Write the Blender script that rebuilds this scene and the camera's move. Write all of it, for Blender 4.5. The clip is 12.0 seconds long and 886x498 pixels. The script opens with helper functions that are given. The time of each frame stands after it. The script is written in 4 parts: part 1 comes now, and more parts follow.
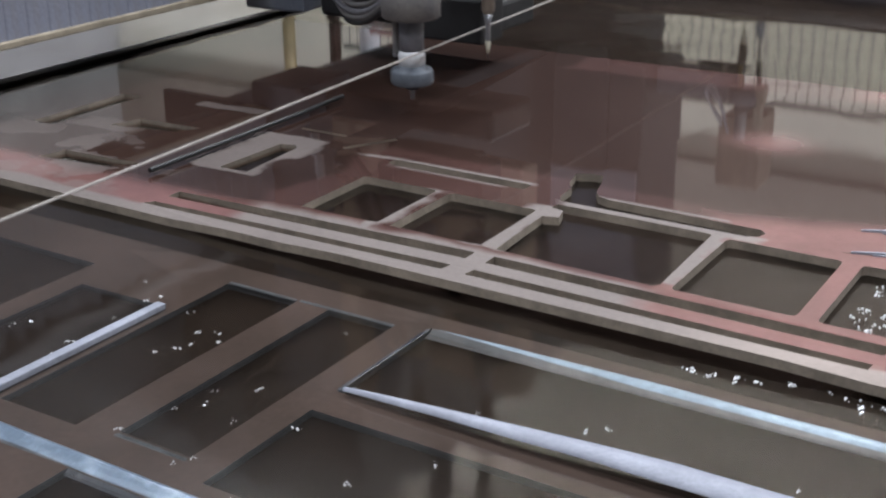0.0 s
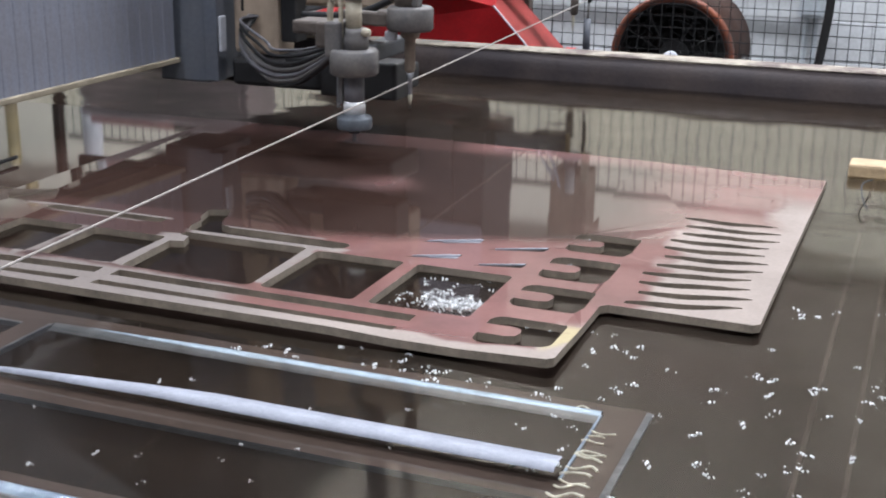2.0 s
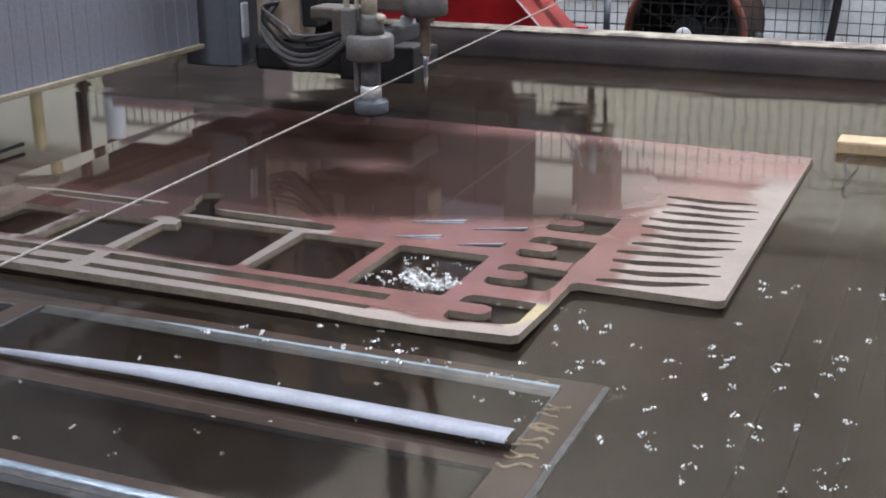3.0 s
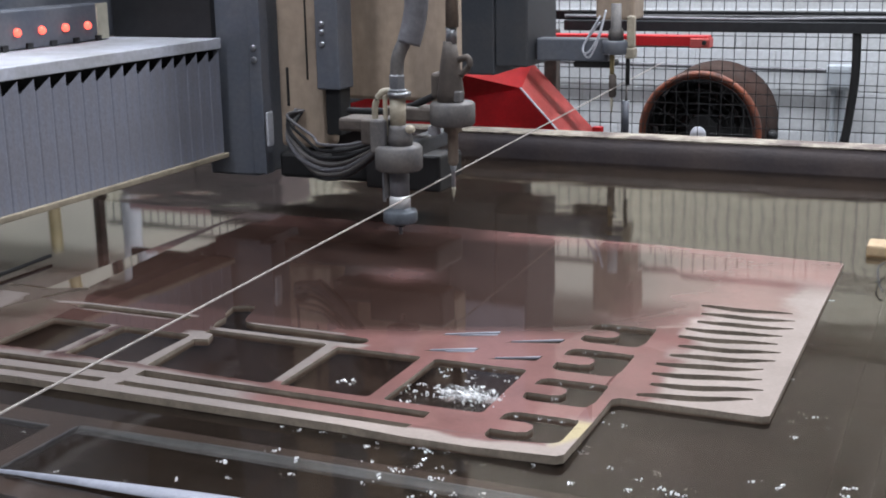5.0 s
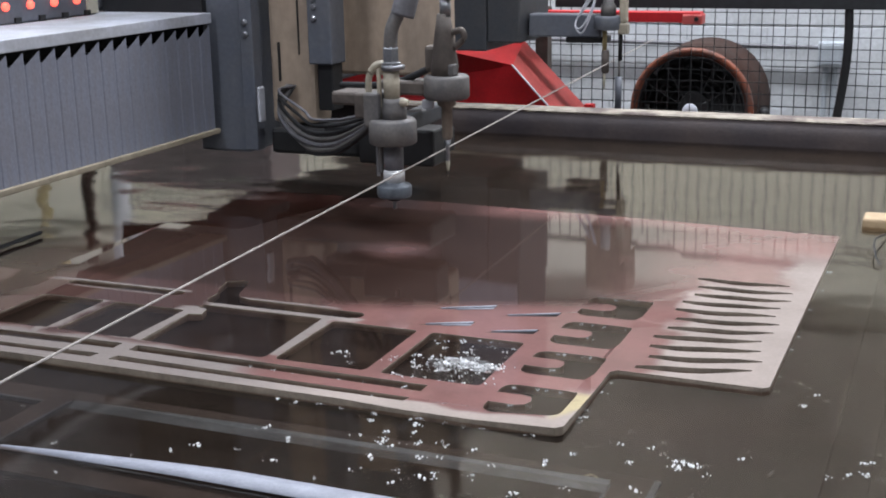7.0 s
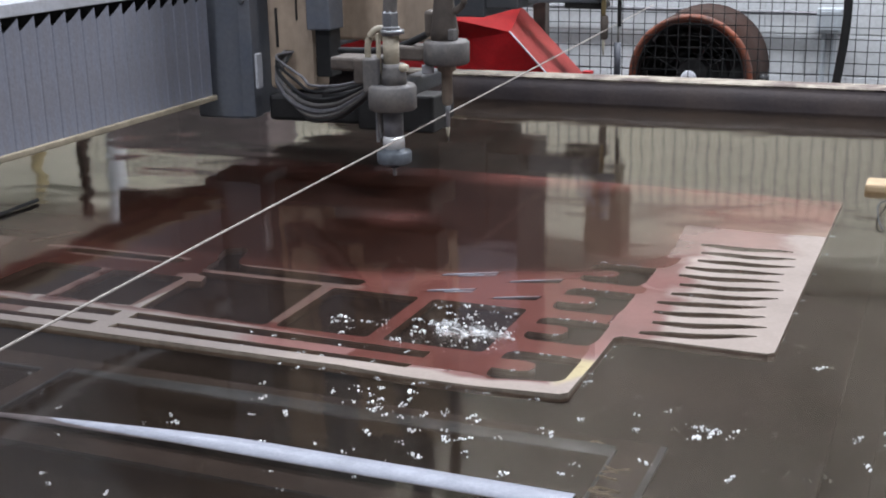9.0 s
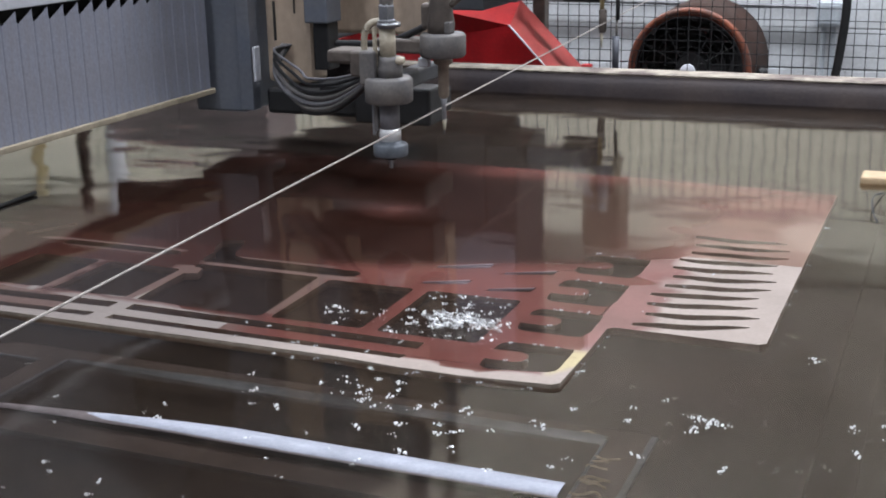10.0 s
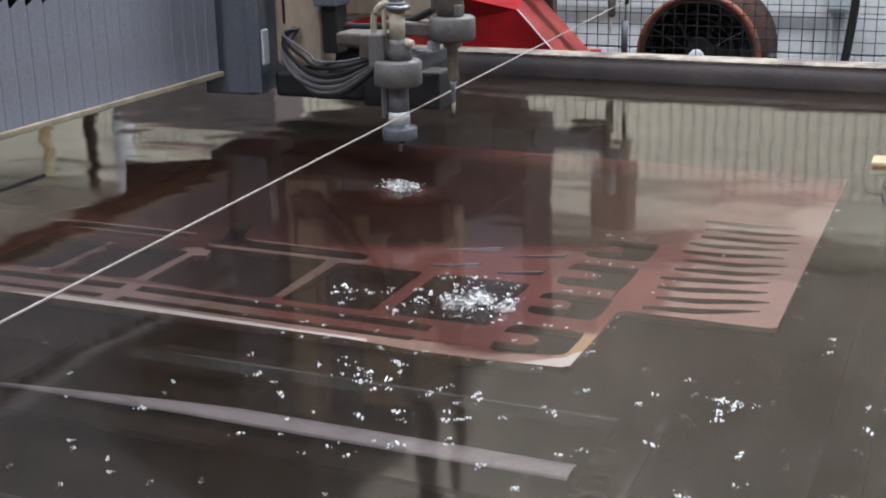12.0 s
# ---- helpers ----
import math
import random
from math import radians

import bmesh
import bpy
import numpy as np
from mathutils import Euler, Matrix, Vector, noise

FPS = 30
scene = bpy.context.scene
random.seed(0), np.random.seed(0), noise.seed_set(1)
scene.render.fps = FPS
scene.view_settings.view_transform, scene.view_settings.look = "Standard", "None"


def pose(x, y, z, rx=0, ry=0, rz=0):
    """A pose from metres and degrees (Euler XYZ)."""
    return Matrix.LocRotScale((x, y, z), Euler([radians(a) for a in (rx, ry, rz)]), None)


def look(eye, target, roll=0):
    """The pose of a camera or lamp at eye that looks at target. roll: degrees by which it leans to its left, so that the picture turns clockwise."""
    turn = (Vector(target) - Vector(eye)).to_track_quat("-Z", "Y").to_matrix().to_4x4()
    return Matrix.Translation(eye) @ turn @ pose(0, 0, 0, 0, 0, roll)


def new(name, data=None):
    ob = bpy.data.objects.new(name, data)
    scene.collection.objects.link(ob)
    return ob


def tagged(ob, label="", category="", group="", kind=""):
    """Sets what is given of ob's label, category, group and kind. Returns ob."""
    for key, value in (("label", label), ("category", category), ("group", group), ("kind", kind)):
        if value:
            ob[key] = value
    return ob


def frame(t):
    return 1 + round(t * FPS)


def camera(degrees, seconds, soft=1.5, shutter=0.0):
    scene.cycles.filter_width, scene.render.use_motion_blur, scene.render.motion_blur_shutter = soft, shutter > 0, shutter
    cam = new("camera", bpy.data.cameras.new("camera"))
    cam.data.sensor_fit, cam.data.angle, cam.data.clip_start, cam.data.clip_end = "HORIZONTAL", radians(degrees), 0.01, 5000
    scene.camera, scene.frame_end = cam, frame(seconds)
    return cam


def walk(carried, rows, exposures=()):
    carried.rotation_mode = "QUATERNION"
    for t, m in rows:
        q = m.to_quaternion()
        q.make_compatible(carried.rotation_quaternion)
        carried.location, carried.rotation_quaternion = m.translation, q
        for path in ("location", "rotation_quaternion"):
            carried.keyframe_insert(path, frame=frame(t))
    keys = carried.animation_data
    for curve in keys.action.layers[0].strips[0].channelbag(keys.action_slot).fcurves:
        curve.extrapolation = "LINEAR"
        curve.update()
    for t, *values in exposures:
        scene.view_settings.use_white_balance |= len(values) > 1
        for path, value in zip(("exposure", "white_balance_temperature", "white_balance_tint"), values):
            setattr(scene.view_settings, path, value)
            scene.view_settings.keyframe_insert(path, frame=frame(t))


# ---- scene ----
cam = camera(39.0, 12.0, soft=1.9, shutter=0.4)
PATH = [
    (0, (-0.413, 0.25, 0.62), (-1.409, 1.82, -0.116), -0.5),
    (0.5, (-0.365, 0.253, 0.623), (-1.359, 1.859, -0.036), -0.3),
    (1, (-0.241, 0.128, 0.623), (-1.003, 1.882, 0.037), -0.0),
    (1.5, (-0.115, 0.004, 0.632), (-0.759, 1.805, 0.05), 1.4),
    (2, (-0.01, 0.006, 0.623), (-0.704, 1.787, 0.036), 0.7),
    (2.5, (0.076, -0.01, 0.636), (-0.691, 1.727, 0.007), 0.4),
    (3, (0.097, -0.013, 0.647), (-0.646, 1.737, 0.025), -0.4),
    (3.5, (0.062, -0.038, 0.665), (-0.7, 1.738, 0.149), -0.5),
    (3.7, (0.059, -0.036, 0.697), (-0.72, 1.741, 0.21), -0.4),
    (5.5, (0.039, -0.001, 0.669), (-0.724, 1.785, 0.19), -1.2),
    (6, (0.035, 0.001, 0.667), (-0.717, 1.785, 0.167), -1.1),
    (6.5, (0.033, -0.001, 0.664), (-0.717, 1.784, 0.16), -1.0),
    (7, (0.029, 0.0, 0.658), (-0.721, 1.783, 0.15), -1.1),
    (9, (0.013, 0.01, 0.648), (-0.726, 1.784, 0.093), -1.2),
    (9.5, (0.016, 0.008, 0.649), (-0.722, 1.78, 0.089), -1.1),
    (10, (0.028, 0.005, 0.647), (-0.713, 1.775, 0.083), -1.2),
    (10.5, (0.031, 0.003, 0.649), (-0.718, 1.769, 0.081), -1.0),
    (11, (0.02, 0.003, 0.646), (-0.73, 1.766, 0.073), -0.8),
    (11.5, (0.017, 0.004, 0.642), (-0.733, 1.766, 0.064), -0.9),
    (12, (0.022, 0.004, 0.641), (-0.726, 1.765, 0.056), -1.1),
]
walk(cam, [(t, look(eye, target, roll)) for t, eye, target, roll in PATH],
     exposures=[(0.0, -0.14), (0.5, -0.06), (1.0, 0.24), (1.5, 0.25), (2.0, 0.10), (2.5, -0.07), (3.0, -0.08), (7.2, -0.14), (9.0, -0.06), (12.0, 0.0)])

# ---------------------------------------------------------------- light
world = bpy.data.worlds.new("hall_world")
scene.world = world
world.use_nodes = True
world.node_tree.nodes["Background"].inputs[0].default_value = (0.55, 0.6, 0.7, 1)
world.node_tree.nodes["Background"].inputs[1].default_value = 0.2


def ceiling_lamp(x, y, w, d, watts, z=4.3, colour=(0.87, 0.915, 1.0)):
    data = bpy.data.lights.new("ceiling_lamp", "AREA")
    data.shape, data.size, data.size_y, data.energy, data.color = "RECTANGLE", w, d, watts, colour
    ob = new("ceiling_lamp", data)
    ob.matrix_basis = pose(x, y, z)
    return ob


for lx in (-4.6, -1.7, 1.2):
    for ly in (-1.6, 1.9):
        ceiling_lamp(lx, ly, 0.35, 1.6, 70 if lx < -4 else 108)
    ceiling_lamp(lx, 5.45, 1.8, 0.35, 290, 4.3)


# ---------------------------------------------------------------- materials
def mat(name, colour, rough=0.5, metal=0.0, vary=0.25, scale=9.0, fine=120.0, bump=0.15, second=None, spots=0.5, depth=0.002, gloss=0.5, stretch=None):
    """A surface with stains at a large scale, grain at a small one, and a fine relief."""
    m = bpy.data.materials.new(name)
    m.use_nodes = True
    n, l = m.node_tree.nodes, m.node_tree.links
    b = n["Principled BSDF"]
    co = n.new("ShaderNodeTexCoord")
    big, small = n.new("ShaderNodeTexNoise"), n.new("ShaderNodeTexNoise")
    big.inputs["Scale"].default_value, big.inputs["Detail"].default_value, big.inputs["Roughness"].default_value = scale, 6, 0.65
    small.inputs["Scale"].default_value, small.inputs["Detail"].default_value = fine, 3
    ramp = n.new("ShaderNodeValToRGB")
    other = second or tuple(c * (1 - vary) for c in colour)
    ramp.color_ramp.elements[0].position, ramp.color_ramp.elements[1].position = spots - 0.14, spots + 0.14
    ramp.color_ramp.elements[0].color, ramp.color_ramp.elements[1].color = (*colour, 1), (*other, 1)
    mul = n.new("ShaderNodeMix")
    mul.data_type, mul.blend_type = "RGBA", "MULTIPLY"
    mul.inputs[0].default_value = 0.35
    b.inputs["Specular IOR Level"].default_value = gloss
    l.new(co.outputs["Object"], big.inputs["Vector"])
    l.new(co.outputs["Object"], small.inputs["Vector"])
    if stretch:
        mp = n.new("ShaderNodeMapping")
        mp.inputs["Scale"].default_value = stretch
        l.new(co.outputs["Object"], mp.inputs[0])
        l.new(mp.outputs[0], big.inputs["Vector"])
    l.new(big.outputs[0], ramp.inputs[0])
    l.new(ramp.outputs[0], mul.inputs[6])
    l.new(small.outputs[0], mul.inputs[7])
    l.new(mul.outputs[2], b.inputs["Base Color"])
    rr = n.new("ShaderNodeMapRange")
    rr.inputs[3].default_value, rr.inputs[4].default_value = rough * 0.75, min(1, rough * 1.25)
    l.new(big.outputs[0], rr.inputs[0])
    l.new(rr.outputs[0], b.inputs["Roughness"])
    b.inputs["Metallic"].default_value = metal
    bm_ = n.new("ShaderNodeBump")
    bm_.inputs["Strength"].default_value, bm_.inputs["Distance"].default_value = bump, depth
    l.new(small.outputs[0], bm_.inputs["Height"])
    l.new(bm_.outputs[0], b.inputs["Normal"])
    return m


def glow(name, colour, strength):
    m = bpy.data.materials.new(name)
    m.use_nodes = True
    b = m.node_tree.nodes["Principled BSDF"]
    b.inputs["Base Color"].default_value = (*colour, 1)
    b.inputs["Emission Color"].default_value = (*colour, 1)
    b.inputs["Emission Strength"].default_value = strength
    return m


def smooth(n, l, value, lo, hi):
    r = n.new("ShaderNodeMapRange")
    r.interpolation_type = "SMOOTHSTEP"
    r.inputs[1].default_value, r.inputs[2].default_value = lo, hi
    l.new(value, r.inputs[0])
    return r.outputs[0]


def calc(n, l, op, a, b):
    m = n.new("ShaderNodeMath")
    m.operation = op
    for k, v in enumerate((a, b)):
        if isinstance(v, (int, float)):
            m.inputs[k].default_value = v
        else:
            l.new(v, m.inputs[k])
    return m.outputs[0]


def plate_material():
    """Steel plate with red-brown mill scale: dull grey-beige where it is dry, pinkish and mirror-wet where a film of water lies."""
    m = bpy.data.materials.new("wet_and_dry_steel_plate")
    m.use_nodes = True
    n, l = m.node_tree.nodes, m.node_tree.links
    b = n["Principled BSDF"]
    co, sep = n.new("ShaderNodeTexCoord"), n.new("ShaderNodeSeparateXYZ")
    wob = n.new("ShaderNodeTexNoise")
    wob.inputs["Scale"].default_value, wob.inputs["Detail"].default_value = 9.0, 4
    l.new(co.outputs["Object"], wob.inputs["Vector"])
    l.new(co.outputs["Object"], sep.inputs[0])
    w = calc(n, l, "MULTIPLY", calc(n, l, "SUBTRACT", wob.outputs[0], 0.5), 0.16)
    x = calc(n, l, "ADD", sep.outputs[0], w)
    y = calc(n, l, "ADD", sep.outputs[1], calc(n, l, "MULTIPLY", w, 0.25))
    # dry: the front strip, the cut-up end towards the gantry, the right-hand end with the comb
    front = smooth(n, l, y, 1.522, 1.505)

    def zone(x0, x1, y0, y1, s=0.012, across=y):
        """A patch with soft, uneven edges."""
        a = calc(n, l, "MULTIPLY", smooth(n, l, x, x0 - s, x0 + s), smooth(n, l, x, x1 + s, x1 - s))
        return calc(n, l, "MULTIPLY", a, calc(n, l, "MULTIPLY", smooth(n, l, across, y0 - s / 3, y0 + s / 3), smooth(n, l, across, y1 + s / 3, y1 - s / 3)))

    true_y = sep.outputs[1]
    bars = zone(-1.60, -0.965, 1.45, 1.60, 0.03)
    bars = calc(n, l, "MAXIMUM", bars, zone(-1.402, -1.37, 1.58, 1.79))
    bars = calc(n, l, "MAXIMUM", bars, zone(-1.25, -1.17, 1.61, 1.805))
    bars = calc(n, l, "MAXIMUM", bars, zone(-0.985, -0.925, 1.63, 1.83))
    ring = calc(n, l, "MULTIPLY", zone(-1.825, -1.70, 1.70, 1.92), 0.75)
    lip = zone(-1.60, -1.29, 1.880, 1.891, 0.012, true_y)
    lip = calc(n, l, "MAXIMUM", lip, zone(-1.195, -0.94, 1.878, 1.886, 0.012, true_y))
    lip = calc(n, l, "MAXIMUM", lip, zone(-1.215, -0.88, 1.818, 1.842, 0.012, true_y))
    lip = calc(n, l, "MAXIMUM", lip, calc(n, l, "MULTIPLY", zone(-1.53, -1.30, 1.848, 1.857, 0.012, true_y), 0.7))
    lip = calc(n, l, "MAXIMUM", lip, calc(n, l, "MULTIPLY", calc(n, l, "MAXIMUM", zone(-2.08, -1.95, 1.99, 2.02), zone(-2.20, -2.06, 1.775, 1.83)), 0.45))
    patch = calc(n, l, "MULTIPLY", smooth(n, l, wob.outputs[0], 0.50, 0.56), calc(n, l, "MULTIPLY", smooth(n, l, x, -1.75, -1.9), smooth(n, l, y, 1.9, 1.6)))
    corner = calc(n, l, "MULTIPLY", smooth(n, l, x, -0.475, -0.455), smooth(n, l, y, 1.66, 1.6))
    comb = calc(n, l, "MULTIPLY", smooth(n, l, x, -0.40, -0.36), smooth(n, l, y, 2.30, 2.22))
    edge = calc(n, l, "MULTIPLY", smooth(n, l, x, -0.285, -0.235), smooth(n, l, y, 2.56, 2.40))
    dry = front
    for other in (bars, lip, corner, comb, edge, ring, calc(n, l, "MULTIPLY", patch, 0.5)):
        dry = calc(n, l, "MAXIMUM", dry, other)
    big, small = n.new("ShaderNodeTexNoise"), n.new("ShaderNodeTexNoise")
    big.inputs["Scale"].default_value, big.inputs["Detail"].default_value, big.inputs["Roughness"].default_value = 5, 8, 0.7
    small.inputs["Scale"].default_value, small.inputs["Detail"].default_value = 160, 4
    l.new(co.outputs["Object"], big.inputs["Vector"])
    l.new(co.outputs["Object"], small.inputs["Vector"])

    def two(c1, c2, fac):
        mix = n.new("ShaderNodeMix")
        mix.data_type = "RGBA"
        l.new(fac, mix.inputs[0])
        for k, c in ((6, c1), (7, c2)):
            if isinstance(c, tuple):
                mix.inputs[k].default_value = (*c, 1)
            else:
                l.new(c, mix.inputs[k])
        return mix.outputs[2]

    stain = smooth(n, l, big.outputs[0], 0.35, 0.68)
    drycol = two((0.35, 0.295, 0.265), (0.285, 0.24, 0.215), stain)
    # the dry bars towards the gantry are darker
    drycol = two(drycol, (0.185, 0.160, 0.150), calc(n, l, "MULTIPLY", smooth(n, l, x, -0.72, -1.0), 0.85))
    wetcol = two((0.225, 0.108, 0.098), (0.165, 0.082, 0.074), stain)
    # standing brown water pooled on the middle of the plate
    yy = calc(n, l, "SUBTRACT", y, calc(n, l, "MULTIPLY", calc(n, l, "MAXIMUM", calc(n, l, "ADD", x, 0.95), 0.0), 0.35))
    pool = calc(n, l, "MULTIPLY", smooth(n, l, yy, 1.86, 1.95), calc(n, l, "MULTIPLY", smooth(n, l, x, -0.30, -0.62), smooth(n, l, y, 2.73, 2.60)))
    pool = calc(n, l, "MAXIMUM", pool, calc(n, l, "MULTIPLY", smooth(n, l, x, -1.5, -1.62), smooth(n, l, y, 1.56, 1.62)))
    # the wet bars towards the gantry are darker brown
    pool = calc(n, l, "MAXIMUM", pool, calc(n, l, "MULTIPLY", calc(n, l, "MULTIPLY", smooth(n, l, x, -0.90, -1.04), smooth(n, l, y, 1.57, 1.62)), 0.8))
    # a paler pink patch breaks the pool under the nozzle
    jet = calc(n, l, "POWER", calc(n, l, "ADD", calc(n, l, "POWER", calc(n, l, "ADD", calc(n, l, "ADD", sep.outputs[0], calc(n, l, "MULTIPLY", w, 0.3)), 1.035), 2.0), calc(n, l, "POWER", calc(n, l, "MULTIPLY", calc(n, l, "SUBTRACT", y, 2.29), 1.2), 2.0)), 0.5)
    pool = calc(n, l, "MULTIPLY", pool, calc(n, l, "SUBTRACT", 1.0, calc(n, l, "MULTIPLY", smooth(n, l, jet, 0.12, 0.0), 0.55)))
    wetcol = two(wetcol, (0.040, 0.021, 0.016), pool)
    wetcol = two(wetcol, (0.42, 0.25, 0.24), calc(n, l, "MULTIPLY", smooth(n, l, jet, 0.10, 0.0), 0.15))
    # a yellow marker stain by the corner window
    far = calc(n, l, "POWER", calc(n, l, "ADD", calc(n, l, "POWER", calc(n, l, "MULTIPLY", calc(n, l, "ADD", x, 0.445), 2.2), 2.0), calc(n, l, "POWER", calc(n, l, "SUBTRACT", y, 1.575), 2.0)), 0.5)
    drycol = two(drycol, (0.52, 0.43, 0.20), calc(n, l, "MULTIPLY", smooth(n, l, far, 0.075, 0.03), 0.55))
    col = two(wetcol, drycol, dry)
    grain = n.new("ShaderNodeMix")
    grain.data_type, grain.blend_type = "RGBA", "MULTIPLY"
    grain.inputs[0].default_value = 0.3
    l.new(col, grain.inputs[6])
    l.new(small.outputs[0], grain.inputs[7])
    l.new(grain.outputs[2], b.inputs["Base Color"])
    rr = n.new("ShaderNodeMapRange")
    rr.inputs[3].default_value, rr.inputs[4].default_value = 0.62, 0.62
    l.new(dry, rr.inputs[0])
    l.new(rr.outputs[0], b.inputs["Roughness"])
    film = calc(n, l, "SUBTRACT", 1.0, dry)
    l.new(film, b.inputs["Coat Weight"])
    b.inputs["Specular IOR Level"].default_value = 0.03
    b.inputs["Coat Roughness"].default_value, b.inputs["Coat IOR"].default_value = 0.045, 1.4
    bp = n.new("ShaderNodeBump")
    bp.inputs["Strength"].default_value, bp.inputs["Distance"].default_value = 0.25, 0.001
    l.new(small.outputs[0], bp.inputs["Height"])
    l.new(bp.outputs[0], b.inputs["Normal"])
    return m


def water_material():
    """A murky surface: a mirror by the angle of view, and clear with a brown cast below."""
    m = bpy.data.materials.new("brown_water")
    m.use_nodes = True
    n, l = m.node_tree.nodes, m.node_tree.links
    out = n["Material Output"]
    n.remove(n["Principled BSDF"])
    clear, gloss, mix, fres = n.new("ShaderNodeBsdfTransparent"), n.new("ShaderNodeBsdfGlossy"), n.new("ShaderNodeMixShader"), n.new("ShaderNodeFresnel")
    gloss.inputs["Roughness"].default_value = 0.065
    gloss.inputs["Color"].default_value = (1.0, 0.985, 0.93, 1)
    fres.inputs[0].default_value = 1.41
    co = n.new("ShaderNodeTexCoord")
    # redder over the plate, standing in for the pink it turns once wet
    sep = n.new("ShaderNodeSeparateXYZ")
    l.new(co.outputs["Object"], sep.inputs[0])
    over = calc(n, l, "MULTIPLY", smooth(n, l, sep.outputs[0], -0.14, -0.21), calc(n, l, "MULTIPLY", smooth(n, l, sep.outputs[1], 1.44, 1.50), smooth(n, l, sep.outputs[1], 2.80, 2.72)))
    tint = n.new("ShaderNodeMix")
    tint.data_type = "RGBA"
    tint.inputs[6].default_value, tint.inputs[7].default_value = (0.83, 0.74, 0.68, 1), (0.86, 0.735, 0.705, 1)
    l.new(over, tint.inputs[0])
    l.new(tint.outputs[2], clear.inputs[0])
    mp = n.new("ShaderNodeMapping")
    mp.inputs["Scale"].default_value = (0.8, 1.2, 1.0)
    a, c = n.new("ShaderNodeTexNoise"), n.new("ShaderNodeTexNoise")
    a.inputs["Scale"].default_value, a.inputs["Detail"].default_value = 5, 1.5
    c.inputs["Scale"].default_value, c.inputs["Detail"].default_value = 38, 2
    l.new(co.outputs["Object"], mp.inputs[0])
    l.new(mp.outputs[0], a.inputs["Vector"])
    l.new(mp.outputs[0], c.inputs["Vector"])
    h = calc(n, l, "ADD", a.outputs[0], calc(n, l, "MULTIPLY", c.outputs[0], 0.045))
    # choppier in the corner under the gantry
    chop = calc(n, l, "MULTIPLY", smooth(n, l, sep.outputs[0], -1.15, -1.7), smooth(n, l, sep.outputs[1], 1.95, 2.3))
    h = calc(n, l, "MULTIPLY", h, calc(n, l, "ADD", calc(n, l, "MULTIPLY", chop, 1.0), 1.0))
    bp = n.new("ShaderNodeBump")
    bp.inputs["Strength"].default_value, bp.inputs["Distance"].default_value = 0.5, 0.0035
    l.new(h, bp.inputs["Height"])
    l.new(bp.outputs[0], gloss.inputs["Normal"])
    l.new(bp.outputs[0], fres.inputs["Normal"])
    l.new(fres.outputs[0], mix.inputs[0])
    l.new(clear.outputs[0], mix.inputs[1])
    l.new(gloss.outputs[0], mix.inputs[2])
    l.new(mix.outputs[0], out.inputs[0])
    return m


def foam_material():
    m = bpy.data.materials.new("clear_bubbles")
    m.use_nodes = True
    b = m.node_tree.nodes["Principled BSDF"]
    b.inputs["Base Color"].default_value = (0.95, 0.96, 0.98, 1)
    b.inputs["Roughness"].default_value = 0.12
    b.inputs["Metallic"].default_value = 0.35
    return m


M_PLATE, M_WATER, M_FOAM = plate_material(), water_material(), foam_material()
M_EDGE = mat("cut_plate_edge", (0.36, 0.30, 0.24), 0.55, 0.2, 0.4, 20, 200, 0.3)
M_SILT = mat("brown_silt", (0.050, 0.045, 0.040), 0.9, 0, 0.3, 4, 60, 0.4)
M_SHEET = mat("dark_wet_steel_sheet", (0.100, 0.090, 0.086), 0.6, 0.0, 0.45, 5, 150, 0.2, (0.14, 0.122, 0.118), gloss=0.12)
M_BRIGHT = mat("bare_bright_steel", (0.335, 0.35, 0.41), 0.5, 0.1, 0.25, 14, 200, 0.2, gloss=0.2)
M_CUT = mat("bluish_cut_steel", (0.20, 0.26, 0.31), 0.4, 0.2, 0.35, 22, 160, 0.3)
M_CUTDARK = mat("dark_blue_cut_steel", (0.10, 0.14, 0.19), 0.3, 0.2, 0.35, 22, 160, 0.3, (0.30, 0.37, 0.44), 0.6)
M_TANK = mat("corroded_tank_steel", (0.040, 0.033, 0.037), 0.6, 0.0, 0.4, 5, 90, 0.5, (0.068, 0.053, 0.051), gloss=0.2)
M_LIME = mat("lime_crusted_edge", (0.50, 0.45, 0.36), 0.85, 0, 0.6, 7, 60, 0.9, (0.13, 0.10, 0.09), 0.44)
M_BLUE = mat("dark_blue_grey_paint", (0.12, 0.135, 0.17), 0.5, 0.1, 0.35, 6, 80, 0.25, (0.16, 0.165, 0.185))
# darker copy of the blue-grey paint: shade on far gantry faces put into colour
M_SHADEBLUE = mat("shaded_dark_blue_paint", (0.05, 0.056, 0.068), 0.55, 0.1, 0.35, 6, 80, 0.25, (0.07, 0.07, 0.075))
M_BELLOW = mat("grey_bellows_cloth", (0.25, 0.275, 0.36), 0.65, 0, 0.35, 4, 130, 0.3, (0.215, 0.205, 0.225), 0.54, stretch=(1, 3.5, 0.5))
M_TRIM = mat("tan_dusty_trim", (0.40, 0.34, 0.25), 0.8, 0, 0.35, 12, 120, 0.3)
M_LEDGE = mat("pale_dusty_ledge", (0.60, 0.62, 0.70), 0.7, 0.1, 0.3, 5, 90, 0.3, (0.43, 0.43, 0.45))
M_RIM = mat("wet_pale_steel_rim", (0.72, 0.71, 0.76), 0.12, 0.7, 0.2, 4, 70, 0.1, (0.55, 0.53, 0.55))
M_PANEL = mat("stained_tan_cover", (0.50, 0.39, 0.30), 0.5, 0.1, 0.5, 4, 40, 0.1, (0.30, 0.24, 0.195), 0.56, stretch=(2.2, 1, 0.6))
